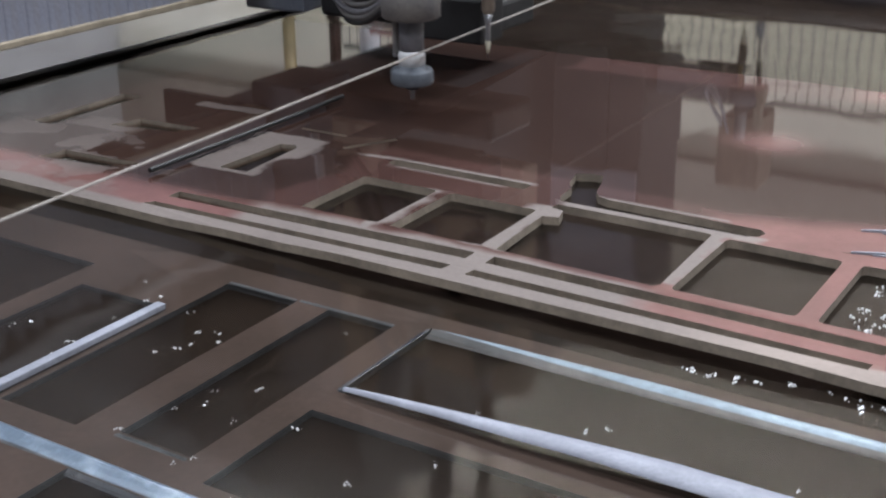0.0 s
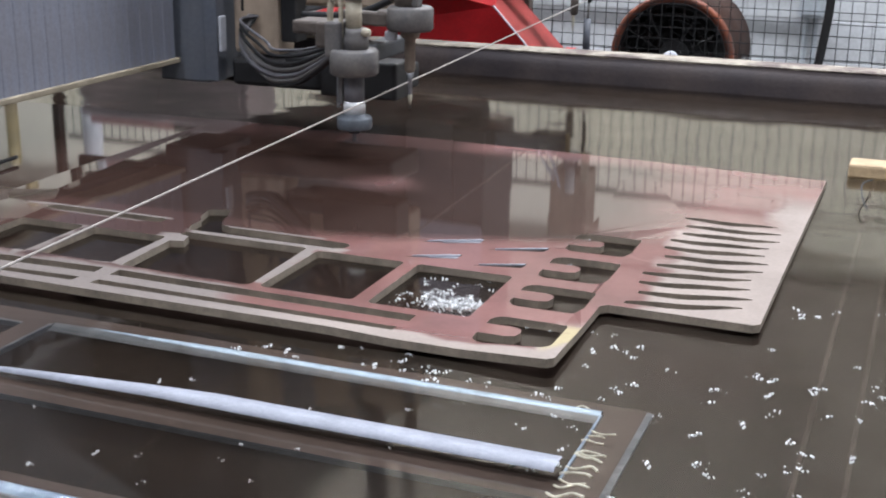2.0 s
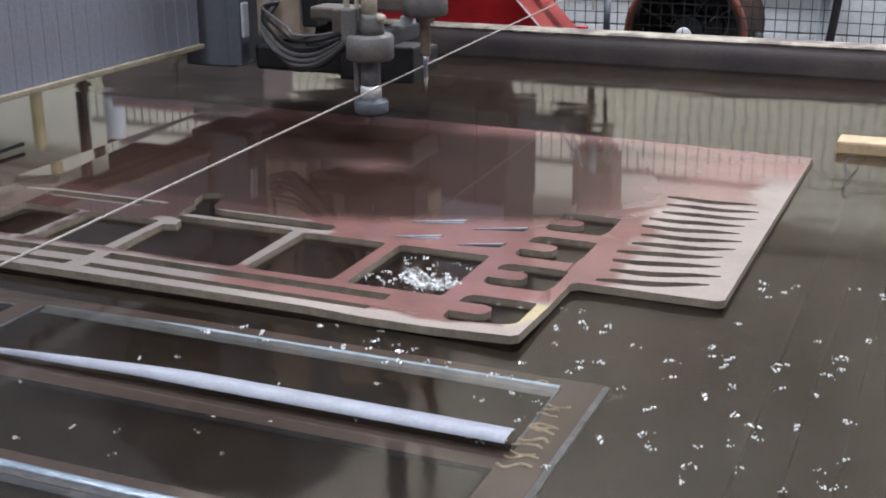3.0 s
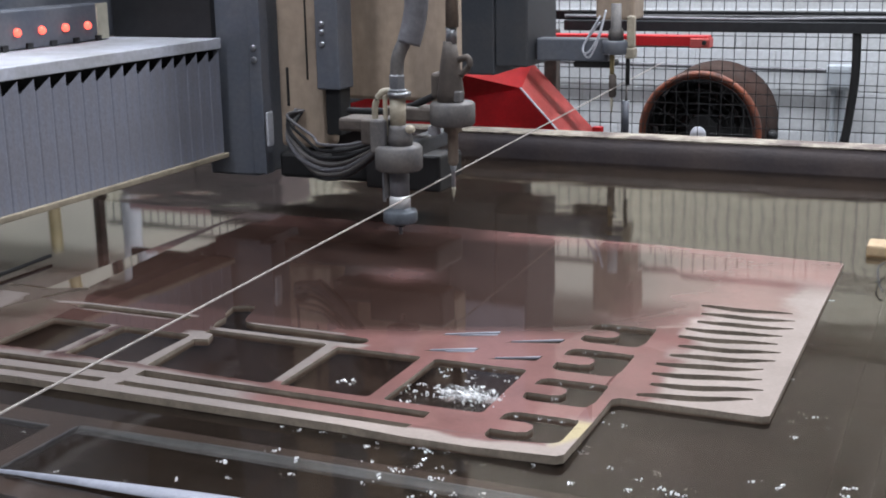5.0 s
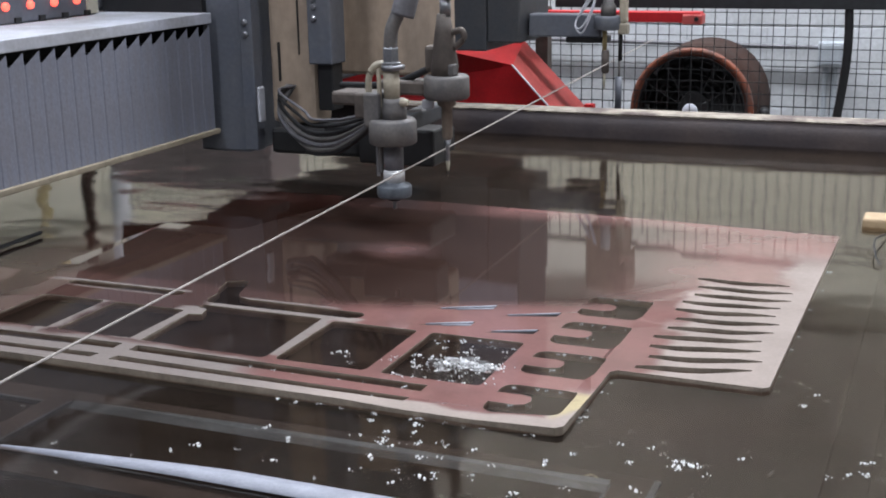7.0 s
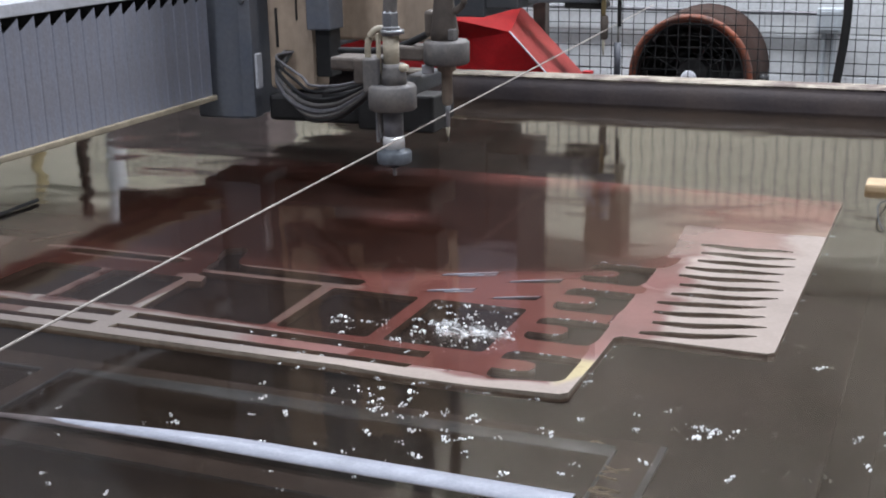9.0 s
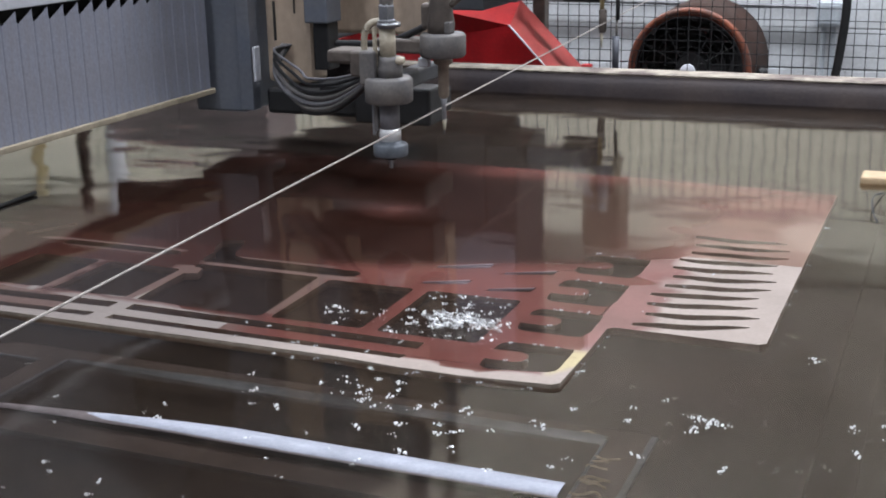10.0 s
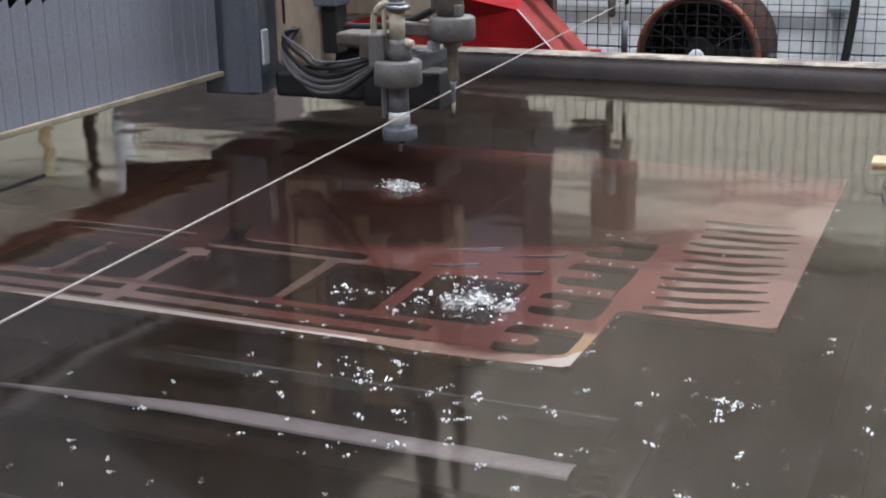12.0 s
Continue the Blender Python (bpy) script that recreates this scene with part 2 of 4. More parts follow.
M_GREY = mat("grey_cast_metal", (0.13, 0.125, 0.13), 0.55, 0.2, 0.35, 20, 160, 0.3, (0.185, 0.17, 0.16))
M_GUARD = mat("blue_grey_guard", (0.15, 0.17, 0.20), 0.45, 0.2, 0.3, 25, 160, 0.2)
M_BROWN = mat("grimy_brown_metal", (0.085, 0.07, 0.062), 0.6, 0.2, 0.4, 22, 160, 0.4, (0.14, 0.115, 0.10))
M_STEEL = mat("dull_steel", (0.42, 0.43, 0.46), 0.35, 0.8, 0.3, 25, 160, 0.15)
M_CHROME = mat("polished_steel", (0.9, 0.91, 0.93), 0.25, 0.35, 0.1, 30, 160, 0.05)
M_CREAM = mat("cream_plastic_tube", (0.52, 0.46, 0.36), 0.5, 0, 0.4, 18, 120, 0.2)
M_BLACK = mat("black_rubber", (0.016, 0.016, 0.018), 0.55, 0, 0.3, 20, 150, 0.2)
M_HOSE = mat("grey_hose", (0.20, 0.195, 0.215), 0.5, 0, 0.4, 25, 150, 0.2)
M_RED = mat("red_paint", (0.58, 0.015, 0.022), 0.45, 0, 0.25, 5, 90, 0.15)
M_PINK = mat("pale_red_sheet", (0.62, 0.11, 0.10), 0.45, 0, 0.25, 5, 90, 0.15)
M_ORANGE = mat("rusty_orange_paint", (0.27, 0.062, 0.022), 0.55, 0.1, 0.5, 8, 90, 0.3, (0.085, 0.04, 0.03), 0.5)
M_DRUM = mat("brown_dusty_drum", (0.048, 0.024, 0.018), 0.75, 0.0, 0.4, 7, 90, 0.3, (0.05, 0.037, 0.033), gloss=0.1)
M_WIRE = mat("dark_galvanised_wire", (0.035, 0.037, 0.042), 0.5, 0.2, 0.3, 30, 150, 0.1)
M_CORD = mat("pale_cord", (0.42, 0.38, 0.35), 0.7, 0, 0.3, 60, 200, 0.2)
M_WALL = mat("white_block_wall", (0.68, 0.70, 0.73), 0.8, 0, 0.12, 2, 60, 0.4, (0.53, 0.54, 0.55))
M_CREAMWALL = mat("cream_block_wall", (0.86, 0.81, 0.67), 0.8, 0, 0.12, 1.5, 60, 0.4, (0.74, 0.70, 0.60))
M_BOX = mat("pale_grey_enclosure", (0.50, 0.54, 0.58), 0.5, 0.2, 0.2, 8, 90, 0.1)
M_FLOOR = mat("concrete_floor", (0.26, 0.25, 0.24), 0.8, 0, 0.4, 3, 60, 0.4)
M_CEIL = mat("grey_hall_ceiling", (0.36, 0.355, 0.35), 0.8, 0, 0.3, 2, 30, 0.2)
M_CLAD = mat("grey_cladding", (0.36, 0.32, 0.27), 0.8, 0, 0.35, 1.5, 30, 0.2)
M_HALL = mat("grey_hall_wall", (0.34, 0.33, 0.32), 0.8, 0, 0.35, 1.5, 30, 0.2)
M_WOOD = mat("wet_pine_wood", (0.58, 0.42, 0.25), 0.7, 0, 0.35, 14, 120, 0.4)
M_CHALK = mat("yellow_chalk", (0.66, 0.62, 0.49), 0.9, 0, 0.5, 60, 200, 0.4)
M_LAMP = glow("red_indicator_glow", (1.0, 0.12, 0.08), 2.2)
M_YELLOW = mat("scuffed_yellow_paint", (0.40, 0.31, 0.15), 0.55, 0, 0.4, 8, 90, 0.2)
M_DULLRED = mat("dusty_red_paint", (0.42, 0.20, 0.20), 0.6, 0, 0.3, 8, 90, 0.2)
M_WRAP = mat("white_plastic_wrap", (0.86, 0.88, 0.92), 0.25, 0, 0.2, 25, 60, 0.8)
M_LILAC = mat("pale_lilac_cover", (0.46, 0.45, 0.54), 0.5, 0, 0.25, 5, 90, 0.2)
M_CAB = mat("dusty_mauve_paint", (0.34, 0.28, 0.29), 0.6, 0.1, 0.35, 3, 60, 0.2, (0.22, 0.19, 0.19))
M_SHAFT = mat("tan_grimy_metal", (0.30, 0.25, 0.205), 0.55, 0.2, 0.4, 22, 160, 0.3, (0.20, 0.165, 0.135))
M_TAG = mat("cream_tag", (0.62, 0.58, 0.46), 0.7, 0, 0.2, 30, 120, 0.1)


# ---------------------------------------------------------------- mesh helpers
def done(name, bm, material, smooth_faces=False):
    me = bpy.data.meshes.new(name)
    bmesh.ops.recalc_face_normals(bm, faces=bm.faces)
    bm.to_mesh(me)
    bm.free()
    for m in material if isinstance(material, (list, tuple)) else (material,):
        me.materials.append(m)
    if smooth_faces:
        for p in me.polygons:
            p.use_smooth = True
    return me


def part(name, bm, material, parent=None, label="", soft=False):
    ob = new(name, done(name, bm, material, soft))
    ob.parent = parent
    if label:
        tagged(ob, label)
    return ob


def thing(name, label, category, group="", kind="", at=None):
    ob = tagged(new(name), label, category, group, kind)
    if at:
        ob.matrix_basis = pose(*at)
    return ob


def box(x0, x1, y0, y1, z0, z1, bevel=0.0, bm=None):
    bm = bm or bmesh.new()
    made = bmesh.ops.create_cube(bm, size=1)
    for v in made["verts"]:
        v.co = Vector(((x0 + x1) / 2 + v.co.x * (x1 - x0), (y0 + y1) / 2 + v.co.y * (y1 - y0), (z0 + z1) / 2 + v.co.z * (z1 - z0)))
    if bevel:
        edges = list({e for v in made["verts"] for e in v.link_edges})
        bmesh.ops.bevel(bm, geom=edges, offset=bevel, segments=2, profile=0.5, affect="EDGES")
    return bm


def lathe(profile, n=24, at=(0, 0, 0), axis="z", bm=None):
    """A turned body: rows of (radius, height) round an axis through at."""
    bm = bm or bmesh.new()
    rings = []
    for r, h in profile:
        ring = []
        for k in range(n):
            a = 2 * math.pi * k / n
            p = (r * math.cos(a), r * math.sin(a), h)
            p = p if axis == "z" else ((p[0], h, p[1]) if axis == "y" else (h, p[0], p[1]))
            ring.append(bm.verts.new(Vector(p) + Vector(at)))
        rings.append(ring)
    for a, b in zip(rings, rings[1:]):
        for k in range(n):
            bm.faces.new((a[k], a[(k + 1) % n], b[(k + 1) % n], b[k]))
    bm.faces.new(rings[0])
    bm.faces.new(rings[-1])
    return bm


def tube(points, radius, n=8, bm=None, steps=6):
    """A hose through points, on a smooth curve."""
    bm = bm or bmesh.new()
    pts = [Vector(p) for p in points]
    line = []
    for k in range(len(pts) - 1):
        p0, p1, p2, p3 = pts[max(k - 1, 0)], pts[k], pts[k + 1], pts[min(k + 2, len(pts) - 1)]
        for s in range(steps):
            t = s / steps
            line.append(0.5 * (2 * p1 + (p2 - p0) * t + (2 * p0 - 5 * p1 + 4 * p2 - p3) * t * t + (3 * p1 - p0 - 3 * p2 + p3) * t**3))
    line.append(pts[-1])
    rings = []
    for k, p in enumerate(line):
        d = (line[min(k + 1, len(line) - 1)] - line[max(k - 1, 0)]).normalized()
        side = d.cross(Vector((0.13, 0.21, 0.97)) if abs(d.z) < 0.9 else Vector((1, 0.1, 0))).normalized()
        up = side.cross(d)
        rings.append([bm.verts.new(p + radius * (math.cos(a) * side + math.sin(a) * up)) for a in (2 * math.pi * i / n for i in range(n))])
    for a, b in zip(rings, rings[1:]):
        for k in range(n):
            bm.faces.new((a[k], a[(k + 1) % n], b[(k + 1) % n], b[k]))
    bm.faces.new(rings[0])
    bm.faces.new(rings[-1])
    return bm


def prism(outline, holes, top, thick, edge_index=1):
    """A plate with holes: outline and holes as lists of (x, y), its upper side at top(x, y)."""
    bm = bmesh.new()
    loops = []
    for pts in [outline, *holes]:
        vs = [bm.verts.new((x, y, 0)) for x, y in pts]
        es = [bm.edges.new((vs[k], vs[(k + 1) % len(vs)])) for k in range(len(vs))]
        loops.append((vs, es))
    bmesh.ops.triangle_fill(bm, use_beauty=True, use_dissolve=False, edges=[e for _, es in loops for e in es], normal=(0, 0, 1))
    faces = list(bm.faces)
    low = {}
    for v in list(bm.verts):
        z = top(v.co.x, v.co.y)
        v.co.z = z
        low[v] = bm.verts.new((v.co.x, v.co.y, z - thick))
    for f in faces:
        bm.faces.new([low[v] for v in reversed(f.verts)])
    for vs, _ in loops:
        for k in range(len(vs)):
            a, b = vs[k], vs[(k + 1) % len(vs)]
            side = bm.faces.new((a, b, low[b], low[a]))
            side.material_index = edge_index
    return bm


def rect(x0, x1, y0, y1, r=0.0, n=4):
    if not r:
        return [(x0, y0), (x1, y0), (x1, y1), (x0, y1)]
    out = []
    for cx, cy, a0 in ((x1 - r, y0 + r, -90), (x1 - r, y1 - r, 0), (x0 + r, y1 - r, 90), (x0 + r, y0 + r, 180)):
        out += [(cx + r * math.cos(radians(a0 + 90 * k / n)), cy + r * math.sin(radians(a0 + 90 * k / n))) for k in range(n + 1)]
    return out


# ---------------------------------------------------------------- hall
def hall():
    def slab(name, label, material, *b):
        return tagged(part(name, box(*b), material), label, kind="structure")

    slab("floor", "grey concrete hall floor", M_FLOOR, -7, 5, -5, 6.5, -1.0, -0.88)
    slab("ceiling", "grey hall ceiling", M_CEIL, -7, 5, -5, 6.5, 4.4, 4.5)
    slab("wall_left", "grey hall wall", M_HALL, -7.1, -7, -5, 6.5, -0.88, 4.4)
    slab("wall_right", "grey hall wall", M_HALL, 5, 5.1, -5, 6.5, -0.88, 4.4)
    slab("wall_front", "grey hall wall", M_HALL, -7, 5, -5.1, -5, -0.88, 4.4)
    slab("wall_upper", "grey cladding above the block wall", M_CLAD, -7, 5, 6.36, 6.6, 1.40, 4.4)
    slab("wall_middle", "cream painted upper part of the block wall", M_CREAMWALL, -7, 5, 6.412, 6.6, 0.43, 1.40)
    wall = slab("wall_back", "white painted block wall behind the fence", M_WALL, -7, 5, 6.42, 6.6, -0.88, 0.43)
    # painted blocks with recessed joints over the stretch behind the fence
    mesh = done("block", box(-0.197, 0.197, -0.005, 0.0, -0.097, 0.097, 0.002), M_WALL)
    for row in range(6):
        for col in range(15):
            b = new("block", mesh)
            b.parent = wall
            b.matrix_basis = pose(-3.9 + 0.4 * col + (0.2 if row % 2 else 0), 6.42, -0.78 + 0.2 * row)


hall()

# ---------------------------------------------------------------- tank
TX0, TX1, TY0, TY1 = -2.56, 1.5, 0.42, 3.74


def tank():
    t = thing("water_tank", "dark corroded steel cutting tank full of brown water", "tank")
    part("tank_floor", box(TX0, TX1, TY0, TY1, -0.88, -0.05), M_SILT, t, "brown silt in murky water")
    # far wall: its upper part leans back and rounds over
    bm = bmesh.new()
    rows = []
    for k in range(81):
        x = TX0 - 0.08 + k * (TX1 - TX0 + 0.16) / 80
        dent = 0.003 * noise.noise((x * 2.5, 1, 0))
        rows.append([bm.verts.new((x, TY1 + dy + dent, z)) for dy, z in ((0.0, -0.88), (0.0, 0.012), (0.003, 0.028), (0.010, 0.043), (0.020, 0.056), (0.030, 0.064), (0.10, 0.064), (0.10, -0.88))])
    for a, b in zip(rows, rows[1:]):
        for k in range(8):
            bm.faces.new((a[k], b[k], b[(k + 1) % 8], a[(k + 1) % 8]))
    part("wall", bm, M_TANK, t, "", True)
    part("wall", box(TX0 - 0.08, TX1 + 0.08, TY0 - 0.08, TY0, -0.88, 0.045, 0.012), M_TANK, t)
    part("wall", box(TX0 - 0.60, TX0, TY0, TY1, -0.88, -0.0115), M_TANK, t)
    part("wall", box(TX1, TX1 + 0.08, TY0, TY1, -0.88, 0.045, 0.012), M_TANK, t)
    # uneven, lime-crusted upper lip of the far wall
    bm = bmesh.new()
    rows = []
    for k in range(161):
        x = TX0 - 0.08 + k * (TX1 - TX0 + 0.16) / 160
        drip = 0.008 * max(0.0, noise.noise((x * 6, 0, 3)) + 0.1) + 0.004 * noise.noise((x * 31, 2, 0))
        rows.append([bm.verts.new(c) for c in ((x, TY1 + 0.026, 0.064 - drip), (x, TY1 + 0.024, 0.068), (x, TY1 + 0.034, 0.0725 + 0.002 * noise.noise((x * 20, 0, 0))), (x, TY1 + 0.105, 0.0725), (x, TY1 + 0.105, 0.05))])
    for a, b in zip(rows, rows[1:]):
        for k in range(4):
            bm.faces.new((a[k], b[k], b[k + 1], a[k + 1]))
    part("lip", bm, M_LIME, t, "white lime-crusted upper edge")
    part("lip", box(TX0 - 0.60, TX0 + 0.012, TY0, TY1, -0.0115, -0.001, 0.003), M_RIM, t, "pale wet steel upper edge")
    # slats under water
    mesh = done("slat", box(-0.003, 0.003, 0, TY1 - TY0 - 0.02, -0.02, 0.0), M_SHEET)
    for k in range(30):
        s = new("slat", mesh)
        s.parent = t
        s.matrix_basis = pose(-0.1 + 0.055 * k, TY0 + 0.01, -0.032, 0, 2 * math.sin(k * 2.3), 0)
    return t


tank()


def water_sheet():
    bm = bmesh.new()
    bm.faces.new([bm.verts.new((x, y, 0)) for x, y in rect(TX0 - 0.03, TX1 + 0.03, TY0 - 0.03, TY1 + 0.03)])
    return bm


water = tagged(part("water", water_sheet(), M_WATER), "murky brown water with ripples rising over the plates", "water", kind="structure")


def silt_layer(depth, cover):
    """A veil of suspended silt some millimetres down, which makes the water murky."""
    m = bpy.data.materials.new("suspended_silt")
    m.use_nodes = True
    n, l = m.node_tree.nodes, m.node_tree.links
    b = n["Principled BSDF"]
    b.inputs["Base Color"].default_value, b.inputs["Roughness"].default_value = (0.048, 0.041, 0.035, 1), 1.0
    b.inputs["Specular IOR Level"].default_value = 0.0
    co, cloud = n.new("ShaderNodeTexCoord"), n.new("ShaderNodeTexNoise")
    cloud.inputs["Scale"].default_value, cloud.inputs["Detail"].default_value = 3.5 + 300 * depth, 5
    l.new(co.outputs["Object"], cloud.inputs["Vector"])
    r = n.new("ShaderNodeMapRange")
    r.inputs[1].default_value, r.inputs[2].default_value = 0.3, 0.7
    r.inputs[3].default_value, r.inputs[4].default_value = cover * 0.25, cover * 1.8
    l.new(cloud.outputs[0], r.inputs[0])
    l.new(r.outputs[0], b.inputs["Alpha"])
    bm = water_sheet()
    ob = part("silt_veil", bm, m, water, "brown suspended silt")
    ob.matrix_basis = pose(0, 0, -depth)


for depth, cover in ((0.0035, 0.12), (0.009, 0.28), (0.0165, 0.48)):
    silt_layer(depth, cover)


# ---------------------------------------------------------------- the plate being cut
def plate_top(x, y):
    if x < -1.65:
        return -0.004 if y < 1.52 else -0.009
    if x > -0.56 and y < 1.52:
        return 0.0046
    if x > -0.5 and y < 1.6:
        return 0.0015
    if y < 1.52:
        if -0.72 < x < -0.55 or x < -1.45:
            return 0.0
        return 0.0036 if y < 1.49 else 0.0016
    if x > -0.45 and y < 2.6:
        return -0.0002 - 0.0046 * max(0.0, y - 1.74)
    if y < 1.62:
        return -0.0008 if x < -0.98 else -0.004
    if y < 2.0:
        return -0.0042
    return -0.005


SLIVERS = (((-0.805, 1.935), (-0.707, 1.992)), ((-0.795, 1.845), (-0.712, 1.892)), ((-0.68, 1.936), (-0.588, 1.989)), ((-0.676, 1.844), (-0.596, 1.888)))


def cut_plate():
    p = thing("cut_steel_plate", "large pinkish-brown steel plate with cut-out windows lying in water", "steel plate")
    holes = []
    outline = [(-2.46, 1.478)]
    outline += [(-2.46 + 0.1 * k, 1.478) for k in range(1, 20)]
    outline += [(-0.437, 1.478), (-0.428, 1.487), (-0.428, 1.62), (-0.428, 1.722), (-0.418, 1.732), (-0.205, 1.729), (-0.196, 1.738), (-0.195, 2.0), (-0.193, 2.3), (-0.19, 2.69)]
    outline += [(-0.6, 2.72), (-1.1, 2.74), (-1.7, 2.742), (-2.46, 2.744), (-2.46, 2.1)]
    # long slots between the bars along the front
    for x0, x1 in ((-1.745, -1.215), (-1.18, -0.672)):
        holes += [rect(x0, x1, 1.509, 1.533), rect(x0 + 0.0, x1 + 0.005, 1.561, 1.587)]
    # row of windows
    for x0, x1, y0, y1 in ((-1.532, -1.395, 1.612, 1.785), (-1.372, -1.222, 1.612, 1.785), (-0.942, -0.783, 1.612, 1.816), (-0.757, -0.594, 1.61, 1.815)):
        holes.append(rect(x0, x1, y0, y1, 0.008, 2))
    # the widest window, with a hook left standing at one corner
    holes.append([(-1.192, 1.61), (-0.966, 1.61), (-0.958, 1.618), (-0.966, 1.818), (-0.972, 1.822), (-1.208, 1.823), (-1.21, 1.806), (-1.188, 1.801), (-1.180, 1.773), (-1.204, 1.766)])
    # slots behind the windows, one with a stepped end
    holes.append(rect(-1.54, -1.283, 1.856, 1.882, 0.008, 3))
    holes.append([(-1.212, 1.838), (-0.925, 1.838), (-0.908, 1.845), (-0.904, 1.862), (-0.915, 1.873), (-1.15, 1.879), (-1.172, 1.887), (-1.184, 1.905), (-1.193, 1.94), (-1.207, 1.978), (-1.222, 1.98), (-1.25, 1.968), (-1.238, 1.92), (-1.224, 1.90), (-1.222, 1.86)])
    # narrow slivers
    for (ax, ay), (bx, by) in SLIVERS:
        holes.append([(ax, ay), (bx, by - 0.026), (bx + 0.004, by)])
    # four round-cornered windows with a tongue from one side
    for y0, y1 in ((1.522, 1.634), (1.684, 1.79), (1.829, 1.948), (1.986, 2.102)):
        ym, r = (y0 + y1) / 2, 0.02
        h = [q for q in rect(-0.562, -0.447, y0, y1, r, 3)]
        # tongue: cut into the left side (between the upper-left and lower-left corners)
        left = [(-0.562, ym + 0.019), (-0.522, ym + 0.02), (-0.508, ym + 0.014), (-0.504, ym), (-0.508, ym - 0.014), (-0.522, ym - 0.02), (-0.562, ym - 0.019)]
        k = max(i for i, q in enumerate(h) if q[1] > ym)
        holes.append(h[: k + 1] + left + h[k + 1 :])
    # comb of wavy slots
    for k in range(11):
        y0, y1 = 1.756 + 0.0512 * k, 1.796 + 0.0475 * k
        top = []
        bot = []
        for j in range(9):
            u = j / 8
            x = -0.398 + 0.168 * u + 0.008 * math.sin(k * 1.7)
            mid = y0 + (y1 - y0) * u - 0.007 * math.sin(math.pi * u) + 0.002 * math.sin(u * 9.0 + k * 1.3)
            half = 0.0122 * math.sin(math.pi * min(1, u * 0.88 + 0.1)) ** 0.7 + 0.0005
            top.append((x, mid + half))
            bot.append((x, mid - half))
        holes.append(bot + top[::-1])
    # cut-outs near the gantry end
    holes.append(rect(-2.265, -2.215, 1.75, 1.98))
    holes.append([(-1.775, 1.712), (-1.720, 1.716), (-1.732, 1.862), (-1.745, 1.874), (-1.772, 1.868)])
    holes.append([(-2.08, 1.60), (-1.94, 1.62), (-1.9, 1.66), (-2.07, 1.65)])
    holes.append([(-2.12, 1.80), (-1.98, 1.83), (-1.96, 1.87), (-2.1, 1.86)])
    holes.append(rect(-1.80, -1.70, 1.958, 1.968))
    holes.append([(-1.668, 1.905), (-1.656, 1.90), (-1.598, 1.975), (-1.608, 1.982)])
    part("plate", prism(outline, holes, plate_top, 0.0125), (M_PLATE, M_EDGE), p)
    return p


cut_plate()


def chip(a, b, w, z, tilt):
    """A bright sliver of metal left in a cut."""
    bm = bmesh.new()
    d = Vector((b[0] - a[0], b[1] - a[1], 0))
    s = Vector((-d.y, d.x, 0)).normalized() * w
    vs = []
    for p, h, k in ((Vector((*a, z)), 0, 1), (Vector((*b, z)), tilt, 0.3)):
        for side, dz in ((-1, -0.0015), (1, -0.0015), (1, 0.0015), (-1, 0.0015)):
            vs.append(bm.verts.new(p + s * side * k + Vector((0, 0, h + dz))))
    for q in ((0, 1, 2, 3), (7, 6, 5, 4), (0, 4, 5, 1), (1, 5, 6, 2), (2, 6, 7, 3), (3, 7, 4, 0)):
        bm.faces.new([vs[i] for i in q])
    return tagged(part("metal_offcut", bm, M_BRIGHT), "thin bright steel offcut lying on the wet plate", "offcut", "steel offcuts")


for k, ((ax, ay), (bx, by)) in enumerate(SLIVERS):
    chip((bx, by - 0.004), (ax + 0.012, ay + 0.005), 0.0035 if k < 2 else 0.0022, -0.0055, 0.002)
    if k < 2:
        chip((bx + 0.002, by - 0.019), (ax + 0.04, ay + 0.008), 0.0032, -0.0055, 0.002)


